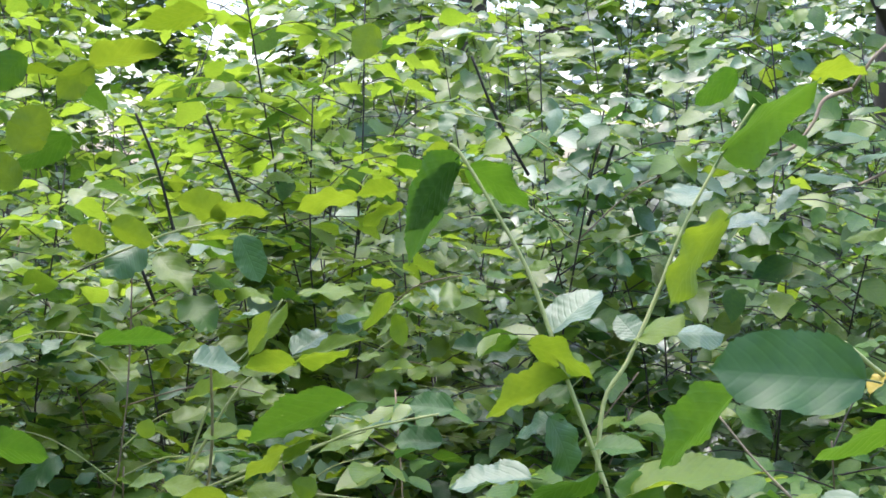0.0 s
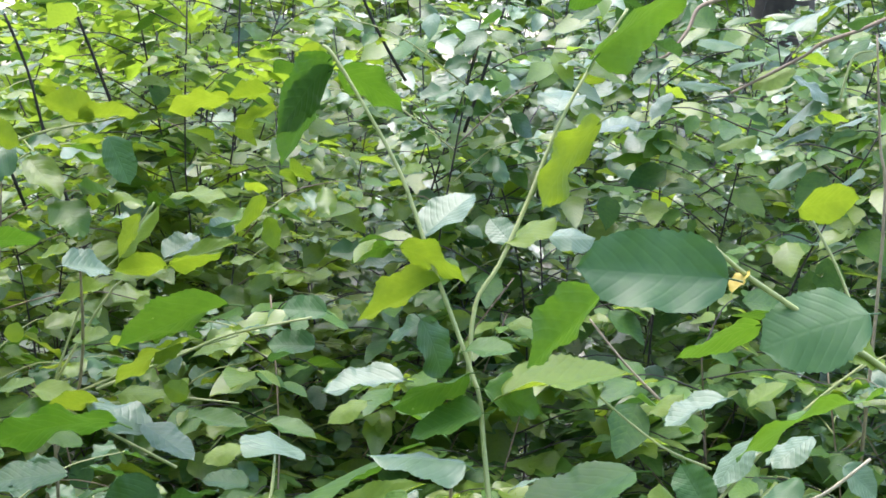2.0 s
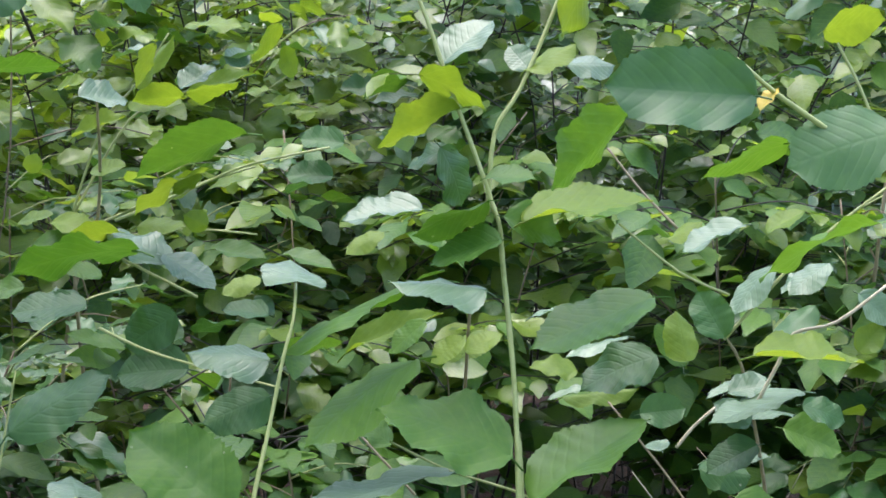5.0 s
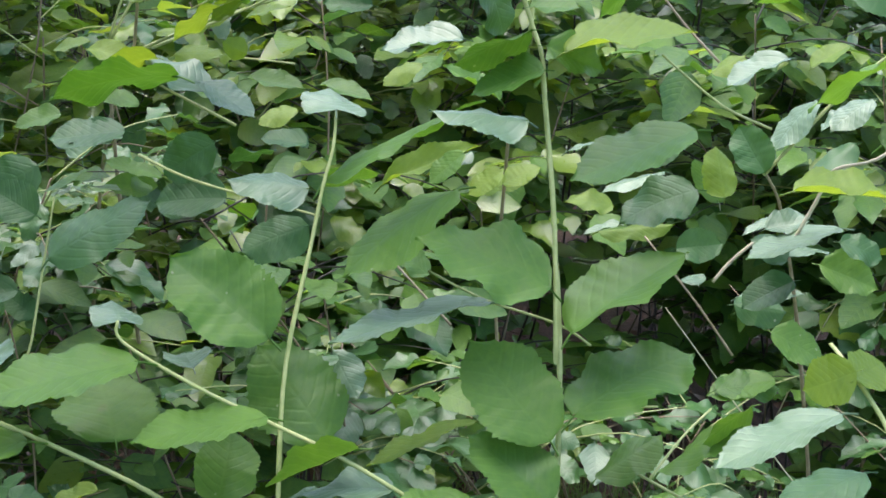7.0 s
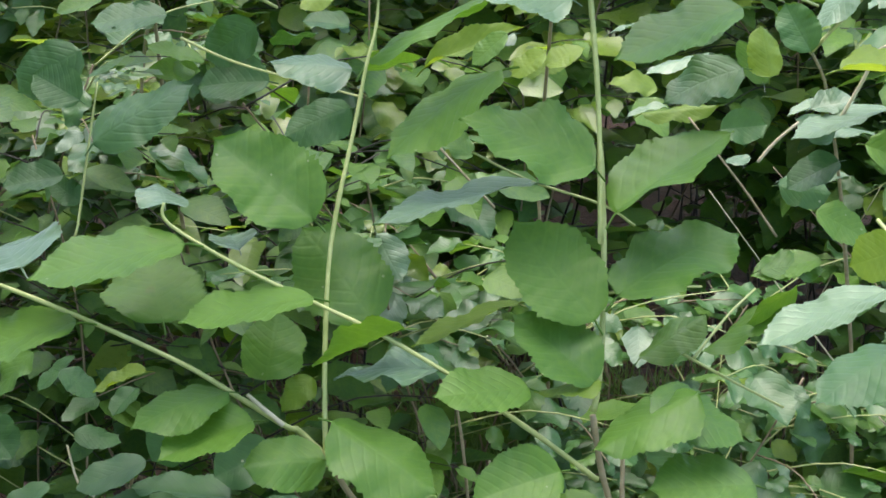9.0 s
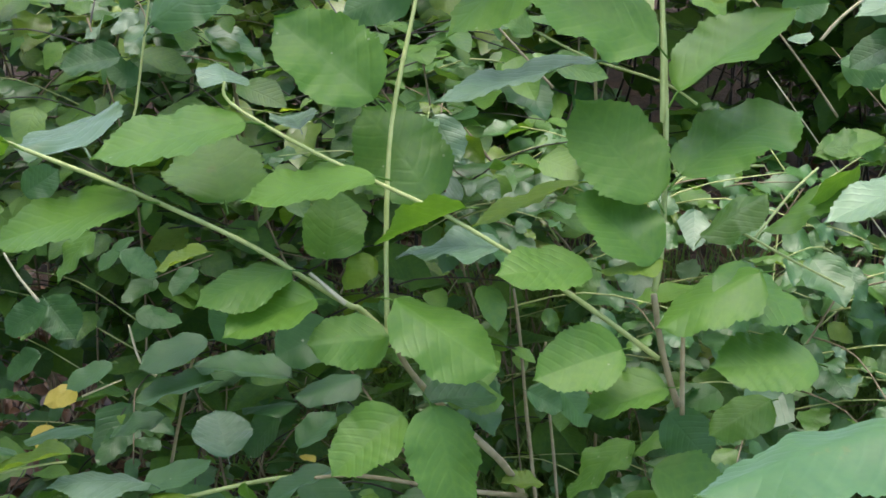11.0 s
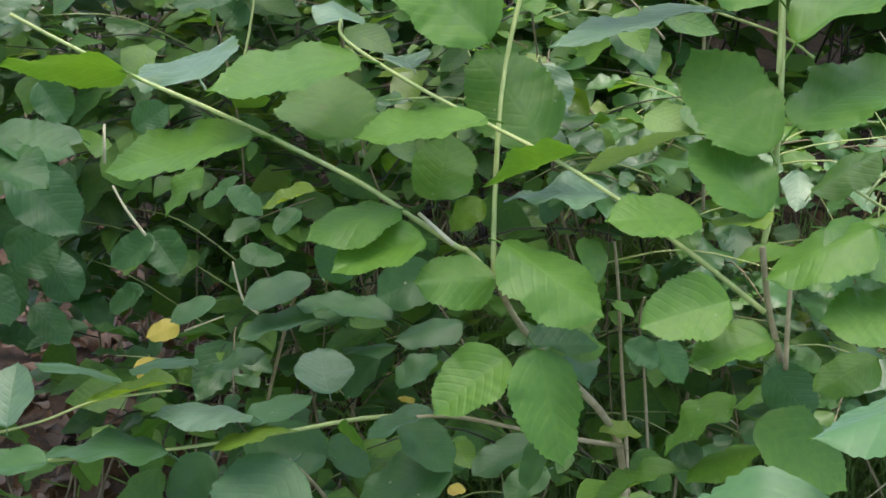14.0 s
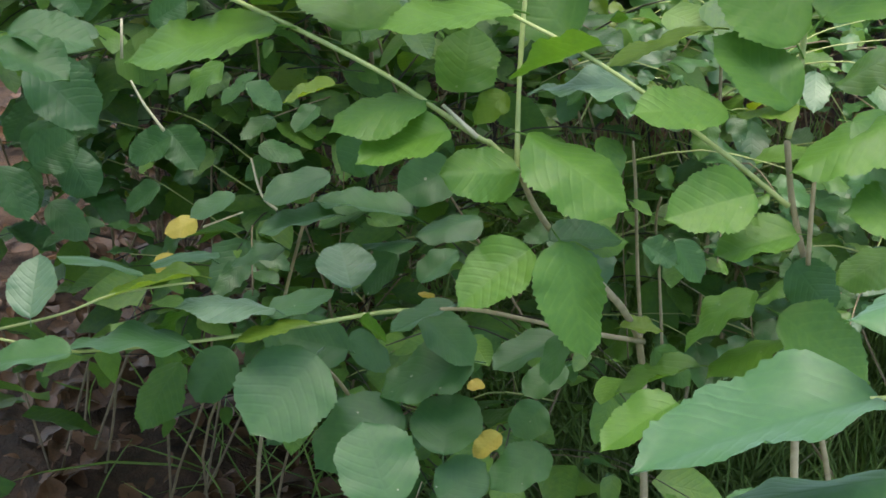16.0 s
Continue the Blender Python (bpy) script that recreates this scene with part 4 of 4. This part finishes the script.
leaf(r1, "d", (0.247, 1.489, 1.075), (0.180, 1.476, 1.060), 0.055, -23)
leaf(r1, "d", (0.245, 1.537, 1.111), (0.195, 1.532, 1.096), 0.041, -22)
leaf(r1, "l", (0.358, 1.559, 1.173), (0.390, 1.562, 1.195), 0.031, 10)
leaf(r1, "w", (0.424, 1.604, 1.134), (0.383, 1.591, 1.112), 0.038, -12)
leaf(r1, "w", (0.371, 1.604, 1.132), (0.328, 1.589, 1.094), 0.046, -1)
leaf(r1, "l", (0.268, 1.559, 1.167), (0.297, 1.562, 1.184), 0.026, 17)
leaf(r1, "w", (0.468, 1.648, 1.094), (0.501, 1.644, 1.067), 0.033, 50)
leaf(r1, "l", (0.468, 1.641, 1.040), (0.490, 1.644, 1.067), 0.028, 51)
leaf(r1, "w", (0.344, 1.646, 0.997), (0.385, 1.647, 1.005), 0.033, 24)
leaf(r1, "g", (0.403, 1.657, 0.956), (0.459, 1.652, 0.934), 0.047, 43)
leaf(r1, "d", (0.319, 1.650, 0.917), (0.370, 1.648, 0.912), 0.040, 40)
leaf(r1, "l", (0.348, 1.537, 1.063), (0.445, 1.536, 1.058), 0.076, -3)
leaf(r1, "w", (0.267, 1.568, 0.964), (0.263, 1.599, 0.964), 0.024, -13)
leaf(r1, "d", (0.365, 1.616, 0.952), (0.316, 1.609, 0.930), 0.042, -27)
leaf(r1, "g", (0.329, 1.507, 0.938), (0.376, 1.500, 0.914), 0.041, 33)
leaf(r1, "g", (0.279, 1.492, 0.888), (0.335, 1.495, 0.898), 0.045, 20)
leaf(r1, "d", (0.413, 1.627, 0.989), (0.456, 1.624, 0.979), 0.034, 39)
leaf(r1, "d", (0.263, 1.681, 0.965), (0.308, 1.683, 0.971), 0.036, 55)
r2 = stem("dead_twig", shrub, 0.0020, 0.0014, (0.362, 1.623, 0.984), (0.384, 1.620, 1.032), (0.397, 1.614, 1.064), (0.435, 1.604, 1.078), (0.479, 1.598, 1.115))
r3 = stem("dead_twig", shrub, 0.0016, 0.0012, (0.281, 1.568, 0.966), (0.297, 1.572, 0.985), (0.318, 1.576, 1.003))
r4 = stem("woody_stem", shrub, 0.0013, 0.0010, (0.320, 1.658, 0.860), (0.283, 1.669, 0.911), (0.229, 1.683, 0.977))
r5 = stem("woody_stem", shrub, 0.0014, 0.0010, (0.290, 1.659, 1.158), (0.255, 1.664, 1.194), (0.222, 1.670, 1.235))
r6 = stem("shoot", shrub, 0.0013, 0.0010, (0.313, 1.500, 1.128), (0.265, 1.480, 1.153), (0.211, 1.464, 1.198))
r7 = stem("woody_stem", shrub, 0.0013, 0.0010, (0.036, 1.608, 0.906), (0.001, 1.616, 0.943), (-0.032, 1.624, 0.978))
r8 = stem("shoot", shrub, 0.0013, 0.0010, (0.157, 1.433, 0.950), (0.128, 1.437, 0.968), (0.065, 1.441, 0.988), (0.016, 1.446, 1.012))
leaf(r8, "g", (0.014, 1.523, 0.985), (-0.016, 1.528, 1.012), 0.033, -18)
leaf(r8, "w", (0.064, 1.422, 0.992), (-0.068, 1.397, 0.968), 0.107, 9)
r9 = stem("woody_stem", shrub, 0.0022, 0.0016, (0.071, 1.897, -0.151), (0.104, 1.900, 0.472), (0.085, 1.851, 0.849), (0.087, 1.750, 0.976), (0.090, 1.648, 1.096))
leaf(r9, "l", (0.083, 1.658, 1.048), (0.050, 1.654, 1.026), 0.031, -29)
leaf(r9, "l", (0.086, 1.656, 1.037), (0.122, 1.659, 1.054), 0.031, 24)
leaf(r9, "g", (0.045, 1.623, 1.074), (0.012, 1.617, 1.047), 0.033, -25)
shrub = thing("shrub", "bushy shrub with many bright yellow-green leaves", "shrub", "shrubs close by", at=(-0.445, 2.112, 0.000))
q0 = stem("woody_stem", shrub, 0.0030, 0.0012, (-0.445, 2.112, -0.348), (-0.433, 2.043, 0.425), (-0.372, 1.941, 0.962), (-0.296, 1.789, 1.148), (-0.261, 1.633, 1.294))
q1 = stem("shoot", shrub, 0.0015, 0.0010, (-0.168, 1.604, 1.103), (-0.221, 1.588, 1.136), (-0.273, 1.571, 1.170))
q1b = stem("shoot", shrub, 0.0016, 0.0010, (-0.254, 1.665, 1.165), (-0.169, 1.653, 1.202), (-0.119, 1.638, 1.224), (-0.043, 1.623, 1.242))
leaf(q1b, "w", (-0.191, 1.564, 1.144), (-0.244, 1.586, 1.183), 0.054, -3)
leaf(q1b, "w", (-0.190, 1.566, 1.150), (-0.142, 1.548, 1.124), 0.045, 6)
leaf(q1b, "g", (-0.113, 1.526, 1.266), (-0.210, 1.523, 1.237), 0.079, 26)
leaf(q1b, "l", (-0.301, 1.574, 1.234), (-0.319, 1.574, 1.233), 0.018, 86)
leaf(q1b, "d", (-0.034, 1.674, 1.240), (-0.076, 1.674, 1.244), 0.033, -42)
leaf(q1b, "d", (-0.045, 1.669, 1.208), (-0.090, 1.670, 1.209), 0.035, -37)
leaf(q1b, "g", (-0.193, 1.425, 1.183), (-0.292, 1.416, 1.186), 0.078, 33)
leaf(q1b, "g", (-0.271, 1.280, 1.344), (-0.213, 1.281, 1.350), 0.046, -24)
leaf(q1b, "g", (-0.319, 1.177, 1.284), (-0.277, 1.179, 1.279), 0.034, -56)
leaf(q1b, "d", (-0.103, 1.602, 1.087), (-0.145, 1.604, 1.094), 0.033, -21)
leaf(q1b, "d", (-0.198, 1.652, 1.074), (-0.250, 1.648, 1.044), 0.046, -67)
leaf(q1b, "d", (-0.295, 1.654, 1.082), (-0.355, 1.653, 1.074), 0.047, -25)
leaf(q1b, "w", (0.041, 1.586, 1.190), (-0.031, 1.574, 1.181), 0.057, -14)
leaf(q1b, "l", (-0.173, 1.581, 1.294), (-0.219, 1.582, 1.293), 0.036, 37)
leaf(q1b, "l", (-0.198, 1.588, 1.340), (-0.216, 1.583, 1.302), 0.033, 31)
leaf(q1b, "l", (-0.167, 1.582, 1.297), (-0.121, 1.583, 1.311), 0.038, -25)
leaf(q1b, "l", (-0.085, 1.589, 1.358), (-0.114, 1.585, 1.327), 0.033, 29)
leaf(q1b, "w", (-0.269, 1.602, 1.292), (-0.231, 1.631, 1.285), 0.038, 31)
leaf(q1b, "w", (-0.144, 1.685, 1.316), (-0.125, 1.706, 1.325), 0.024, 47)
leaf(q1b, "w", (-0.188, 1.682, 1.292), (-0.158, 1.705, 1.312), 0.033, 15)
leaf(q1b, "l", (-0.080, 1.587, 1.338), (-0.070, 1.583, 1.310), 0.023, -75)
leaf(q1b, "l", (-0.152, 1.572, 1.228), (-0.224, 1.569, 1.203), 0.059, 18)
leaf(q1b, "l", (-0.152, 1.565, 1.178), (-0.173, 1.567, 1.188), 0.021, 94)
leaf(q1b, "l", (-0.234, 1.565, 1.173), (-0.280, 1.565, 1.168), 0.036, 35)
leaf(q1b, "l", (-0.157, 1.571, 1.223), (-0.183, 1.569, 1.206), 0.024, 44)
q2 = stem("shoot", shrub, 0.0012, 0.0008, (-0.360, 1.560, 1.385), (-0.278, 1.540, 1.415), (-0.222, 1.517, 1.426), (-0.178, 1.494, 1.434))
leaf(q2, "l", (-0.325, 1.470, 1.560), (-0.265, 1.475, 1.578), 0.049, -26)
leaf(q2, "l", (-0.231, 1.478, 1.603), (-0.287, 1.474, 1.593), 0.045, 20)
leaf(q2, "l", (-0.330, 1.470, 1.562), (-0.357, 1.467, 1.533), 0.031, 50)
leaf(q2, "l", (-0.384, 1.443, 1.488), (-0.361, 1.446, 1.527), 0.036, -76)
leaf(q2, "l", (-0.219, 1.491, 1.430), (-0.261, 1.489, 1.447), 0.035, 50)
leaf(q2, "l", (-0.228, 1.490, 1.430), (-0.179, 1.494, 1.434), 0.038, -27)
leaf(q2, "l", (-0.322, 1.514, 1.423), (-0.286, 1.516, 1.406), 0.031, -64)
leaf(q2, "l", (-0.115, 1.578, 1.446), (-0.169, 1.575, 1.445), 0.042, 30)
leaf(q2, "l", (-0.078, 1.581, 1.452), (-0.115, 1.579, 1.448), 0.029, 30)
leaf(q2, "l", (-0.073, 1.581, 1.438), (-0.112, 1.578, 1.427), 0.032, 26)
leaf(q2, "l", (-0.097, 1.587, 1.600), (-0.115, 1.584, 1.571), 0.029, 78)
leaf(q2, "d", (-0.220, 1.570, 1.410), (-0.201, 1.570, 1.369), 0.035, 42)
leaf(q2, "l", (-0.371, 1.561, 1.416), (-0.340, 1.562, 1.400), 0.027, -67)
leaf(q2, "l", (-0.411, 1.515, 1.556), (-0.366, 1.518, 1.556), 0.035, -17)
leaf(q2, "g", (-0.353, 1.486, 1.501), (-0.401, 1.482, 1.477), 0.042, 29)
leaf(q2, "g", (-0.356, 1.518, 1.546), (-0.324, 1.519, 1.526), 0.030, -47)
leaf(q2, "g", (-0.385, 1.467, 1.568), (-0.414, 1.464, 1.539), 0.032, 54)
leaf(q2, "l", (-0.390, 1.461, 1.458), (-0.414, 1.461, 1.486), 0.029, 94)
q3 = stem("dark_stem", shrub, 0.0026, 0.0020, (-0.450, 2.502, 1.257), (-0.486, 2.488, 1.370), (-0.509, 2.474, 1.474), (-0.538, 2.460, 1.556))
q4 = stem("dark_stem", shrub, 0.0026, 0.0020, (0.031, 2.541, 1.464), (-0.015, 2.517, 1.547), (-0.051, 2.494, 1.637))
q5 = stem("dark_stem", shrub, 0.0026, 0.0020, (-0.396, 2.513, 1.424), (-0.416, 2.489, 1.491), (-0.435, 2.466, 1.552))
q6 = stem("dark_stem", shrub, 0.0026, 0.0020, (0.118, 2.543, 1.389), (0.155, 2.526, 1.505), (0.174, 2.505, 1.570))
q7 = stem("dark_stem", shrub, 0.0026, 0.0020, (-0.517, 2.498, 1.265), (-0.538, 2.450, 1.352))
shrub = thing("shrub", "shrub with large leaves, many painted pale with sky glare, about a bare grey dead branch", "shrub", "shrubs close by", at=(0.620, 2.300, 0.000))
x0 = stem("woody_stem", shrub, 0.0030, 0.0013, (0.620, 2.300, -0.020), (0.640, 2.290, 0.700), (0.664, 2.250, 1.263), (0.656, 2.250, 1.389), (0.648, 2.250, 1.528))
x1 = stem("dead_twig", shrub, 0.0029, 0.0018, (0.459, 2.300, 1.576), (0.420, 2.280, 1.562), (0.403, 2.260, 1.532), (0.374, 2.240, 1.499), (0.345, 2.220, 1.489), material=WOOD)
x2 = stem("dead_twig", shrub, 0.0030, 0.0022, (0.628, 2.360, 1.710), (0.544, 2.330, 1.663), (0.515, 2.320, 1.641), (0.486, 2.300, 1.616), (0.459, 2.300, 1.576), material=WOOD)
x3 = stem("dead_twig", shrub, 0.0031, 0.0016, (0.696, 2.300, 1.560), (0.634, 2.270, 1.535), (0.574, 2.240, 1.515), (0.546, 2.220, 1.498), (0.473, 2.200, 1.462), (0.446, 2.180, 1.451), material=WOOD)
x4 = stem("shoot", shrub, 0.0018, 0.0012, (0.590, 2.200, 1.444), (0.598, 2.200, 1.477), (0.608, 2.200, 1.500), (0.630, 2.200, 1.505))
leaf(x0, "b", (0.464, 2.220, 1.511), (0.408, 2.200, 1.520), 0.034, -25)
leaf(x0, "b", (0.450, 2.220, 1.482), (0.490, 2.200, 1.497), 0.028, 20)
leaf(x0, "b", (0.450, 2.220, 1.458), (0.383, 2.200, 1.470), 0.040, -15)
leaf(x0, "w", (0.600, 2.220, 1.570), (0.506, 2.200, 1.537), 0.042, -10)
leaf(x0, "l", (0.591, 2.220, 1.556), (0.547, 2.200, 1.514), 0.042, 30)
leaf(x0, "l", (0.532, 2.220, 1.483), (0.476, 2.200, 1.462), 0.038, -30)
leaf(x0, "w", (0.535, 2.220, 1.471), (0.581, 2.200, 1.446), 0.040, 15)
leaf(x0, "w", (0.563, 2.220, 1.445), (0.498, 2.200, 1.396), 0.038, 5)
leaf(x0, "w", (0.567, 2.220, 1.408), (0.501, 2.200, 1.384), 0.028, 0)
leaf(x0, "w", (0.634, 2.220, 1.423), (0.582, 2.200, 1.413), 0.034, 10)
leaf(x0, "l", (0.485, 2.220, 1.395), (0.431, 2.200, 1.384), 0.032, -20)
leaf(x0, "w", (0.601, 2.220, 1.540), (0.645, 2.200, 1.559), 0.034, -15)
leaf(x0, "b", (0.370, 2.220, 1.490), (0.325, 2.200, 1.461), 0.032, -20)
leaf(x0, "w", (0.355, 2.220, 1.526), (0.323, 2.200, 1.546), 0.030, 20)
leaf(x0, "w", (0.385, 2.220, 1.497), (0.345, 2.200, 1.518), 0.032, 10)
leaf(x0, "w", (0.375, 2.220, 1.450), (0.347, 2.200, 1.421), 0.028, -10)
leaf(x0, "b", (0.548, 2.220, 1.360), (0.501, 2.200, 1.332), 0.032, -20)
leaf(x0, "b", (0.622, 2.220, 1.353), (0.574, 2.200, 1.318), 0.038, 15)
shrub = thing("shrub", "shrub with rows of bright yellow-green leaves along arching twigs", "shrub", "shrubs close by", at=(-0.300, 1.950, 0.000))
y0 = stem("woody_stem", shrub, 0.0036, 0.0016, (-0.300, 1.950, -0.020), (-0.310, 1.930, 0.500), (-0.330, 1.860, 0.900), (-0.328, 1.800, 1.140))
y1 = stem("shoot", shrub, 0.0015, 0.0009, (-0.328, 1.800, 1.128), (-0.288, 1.780, 1.144), (-0.212, 1.750, 1.179), (-0.123, 1.720, 1.210))
y2 = stem("shoot", shrub, 0.0015, 0.0009, (-0.328, 1.800, 1.140), (-0.261, 1.800, 1.248), (-0.201, 1.800, 1.277), (-0.141, 1.790, 1.302), (-0.082, 1.780, 1.344))
y3 = stem("shoot", shrub, 0.0015, 0.0009, (-0.328, 1.800, 1.140), (-0.286, 1.780, 1.244), (-0.249, 1.770, 1.286), (-0.212, 1.760, 1.339))
y4 = stem("shoot", shrub, 0.0014, 0.0009, (-0.328, 1.800, 1.140), (-0.267, 1.760, 1.133), (-0.194, 1.740, 1.143), (-0.123, 1.720, 1.141))
leaf(y2, "l", (-0.185, 1.700, 1.349), (-0.131, 1.685, 1.361), 0.033, 20)
leaf(y3, "l", (-0.239, 1.720, 1.291), (-0.202, 1.705, 1.343), 0.029, 40)
leaf(y2, "l", (-0.192, 1.740, 1.278), (-0.125, 1.725, 1.308), 0.026, 25)
leaf(y2, "l", (-0.132, 1.760, 1.317), (-0.099, 1.745, 1.346), 0.022, 30)
leaf(y2, "l", (-0.117, 1.780, 1.297), (-0.086, 1.765, 1.325), 0.024, 20)
leaf(y2, "w", (-0.207, 1.800, 1.283), (-0.173, 1.785, 1.306), 0.034, 0)
leaf(y2, "w", (-0.150, 1.700, 1.313), (-0.112, 1.685, 1.331), 0.026, -5)
leaf(y2, "l", (-0.144, 1.720, 1.278), (-0.109, 1.705, 1.296), 0.023, 15)
leaf(y3, "l", (-0.249, 1.740, 1.272), (-0.195, 1.725, 1.280), 0.036, 20)
leaf(y2, "l", (-0.115, 1.760, 1.265), (-0.074, 1.745, 1.272), 0.024, 10)
leaf(y3, "w", (-0.267, 1.780, 1.314), (-0.236, 1.765, 1.324), 0.024, 5)
leaf(y2, "l", (-0.101, 1.800, 1.351), (-0.123, 1.785, 1.361), 0.023, 20)
leaf(y3, "l", (-0.297, 1.700, 1.243), (-0.244, 1.685, 1.265), 0.027, 25)
leaf(y3, "l", (-0.318, 1.720, 1.286), (-0.286, 1.705, 1.296), 0.026, 20)
leaf(y1, "l", (-0.290, 1.740, 1.203), (-0.253, 1.725, 1.211), 0.027, 30)
leaf(y1, "l", (-0.231, 1.760, 1.171), (-0.186, 1.745, 1.200), 0.031, 30)
leaf(y1, "l", (-0.270, 1.780, 1.162), (-0.227, 1.765, 1.170), 0.021, 10)
leaf(y1, "l", (-0.179, 1.800, 1.176), (-0.133, 1.785, 1.191), 0.021, 15)
leaf(y4, "l", (-0.238, 1.700, 1.153), (-0.191, 1.685, 1.162), 0.030, 30)
leaf(y4, "l", (-0.197, 1.720, 1.147), (-0.172, 1.705, 1.169), 0.029, 40)
leaf(y4, "g", (-0.355, 1.740, 1.122), (-0.288, 1.725, 1.125), 0.052, 25)
leaf(y4, "l", (-0.336, 1.760, 1.147), (-0.287, 1.745, 1.141), 0.034, 20)
leaf(y4, "l", (-0.376, 1.780, 1.143), (-0.337, 1.765, 1.155), 0.027, 20)
leaf(y4, "d", (-0.324, 1.800, 1.061), (-0.379, 1.785, 1.052), 0.054, -20)
leaf(y4, "g", (-0.273, 1.700, 1.050), (-0.248, 1.685, 1.063), 0.023, 10)
leaf(y4, "d", (-0.244, 1.720, 1.045), (-0.196, 1.705, 1.038), 0.037, 20)
leaf(y4, "b", (-0.128, 1.740, 1.210), (-0.095, 1.725, 1.221), 0.027, 0)
leaf(y4, "b", (-0.093, 1.760, 1.177), (-0.051, 1.745, 1.198), 0.039, -10)
leaf(y4, "g", (-0.177, 1.780, 1.114), (-0.117, 1.765, 1.112), 0.032, 15)
leaf(y4, "g", (-0.103, 1.800, 1.104), (-0.048, 1.785, 1.096), 0.031, 10)
leaf(y4, "d", (-0.184, 1.700, 1.045), (-0.142, 1.685, 1.071), 0.038, -20)
leaf(v0, "d", (-0.605, 1.580, 0.690), (-0.600, 1.550, 0.650), 0.056, 0)
leaf(v0, "d", (-0.613, 1.705, 0.602), (-0.622, 1.675, 0.555), 0.048, -10)
leaf(v0, "d", (-0.678, 1.680, 0.592), (-0.671, 1.650, 0.537), 0.044, 0)
leaf(v0, "d", (-0.586, 1.655, 0.728), (-0.607, 1.625, 0.671), 0.062, 10)
leaf(v0, "g", (-0.665, 1.630, 0.765), (-0.583, 1.600, 0.730), 0.049, 20)
leaf(v0, "b", (-0.553, 1.605, 0.779), (-0.611, 1.575, 0.806), 0.033, -20)
leaf(v0, "d", (-0.559, 1.580, 0.572), (-0.618, 1.550, 0.563), 0.032, 0)
leaf(v0, "d", (-0.618, 1.705, 0.555), (-0.559, 1.675, 0.534), 0.038, 10)
leaf(v0, "d", (-0.701, 1.680, 0.509), (-0.639, 1.650, 0.499), 0.031, 10)
leaf(v0, "d", (-0.647, 1.655, 0.679), (-0.672, 1.625, 0.644), 0.037, -20)
leaf(v0, "d", (-0.520, 1.630, 0.535), (-0.560, 1.600, 0.562), 0.030, 0)
leaf(v0, "d", (-0.391, 1.605, 0.744), (-0.421, 1.575, 0.721), 0.033, 10)
leaf(v0, "d", (-0.323, 1.580, 0.721), (-0.341, 1.550, 0.708), 0.029, 0)
leaf(y4, "l", (-0.033, 1.740, 1.015), (0.059, 1.725, 1.066), 0.034, 25)
leaf(r9, "l", (0.061, 1.840, 0.990), (0.122, 1.825, 1.014), 0.040, 30)
leaf(r9, "l", (0.206, 1.800, 0.977), (0.160, 1.785, 0.993), 0.032, -30)
leaf(r9, "l", (0.192, 1.760, 0.960), (0.266, 1.745, 0.977), 0.028, 20)
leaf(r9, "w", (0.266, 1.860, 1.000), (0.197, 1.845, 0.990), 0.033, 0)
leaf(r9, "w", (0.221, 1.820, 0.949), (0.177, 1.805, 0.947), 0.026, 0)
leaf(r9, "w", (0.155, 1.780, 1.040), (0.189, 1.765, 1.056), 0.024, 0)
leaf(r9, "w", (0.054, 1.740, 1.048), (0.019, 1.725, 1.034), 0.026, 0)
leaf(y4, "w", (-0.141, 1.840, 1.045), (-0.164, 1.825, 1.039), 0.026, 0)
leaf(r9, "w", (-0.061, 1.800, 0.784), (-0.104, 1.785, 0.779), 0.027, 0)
leaf(y4, "g", (-0.185, 1.760, 1.092), (-0.229, 1.745, 1.107), 0.029, -25)
leaf(y4, "l", (-0.137, 1.860, 1.066), (-0.178, 1.845, 1.056), 0.031, -25)
leaf(y4, "g", (-0.387, 1.820, 1.066), (-0.432, 1.805, 1.057), 0.036, -25)
leaf(y4, "g", (-0.294, 1.780, 1.087), (-0.337, 1.765, 1.102), 0.035, -25)
leaf(y4, "g", (-0.266, 1.740, 1.019), (-0.320, 1.725, 1.040), 0.031, -20)
leaf(r9, "w", (0.358, 1.840, 0.864), (0.423, 1.825, 0.882), 0.043, 5)
leaf(r9, "w", (0.439, 1.800, 0.929), (0.362, 1.785, 0.951), 0.042, 0)
leaf(r9, "w", (0.403, 1.760, 0.977), (0.337, 1.745, 0.968), 0.036, 0)
leaf(r9, "w", (0.330, 1.860, 0.968), (0.303, 1.845, 1.026), 0.036, 20)
leaf(r9, "w", (0.413, 1.820, 1.085), (0.377, 1.805, 1.045), 0.033, 0)
leaf(r9, "w", (0.452, 1.780, 1.087), (0.414, 1.765, 1.078), 0.031, 0)
leaf(r9, "b", (0.445, 1.740, 1.060), (0.398, 1.725, 1.028), 0.034, -20)
leaf(r9, "g", (0.084, 1.840, 1.084), (0.024, 1.825, 1.123), 0.040, -25)
leaf(r9, "l", (0.000, 1.800, 1.128), (-0.040, 1.785, 1.112), 0.028, -25)
# -- end of the shrubs close by --
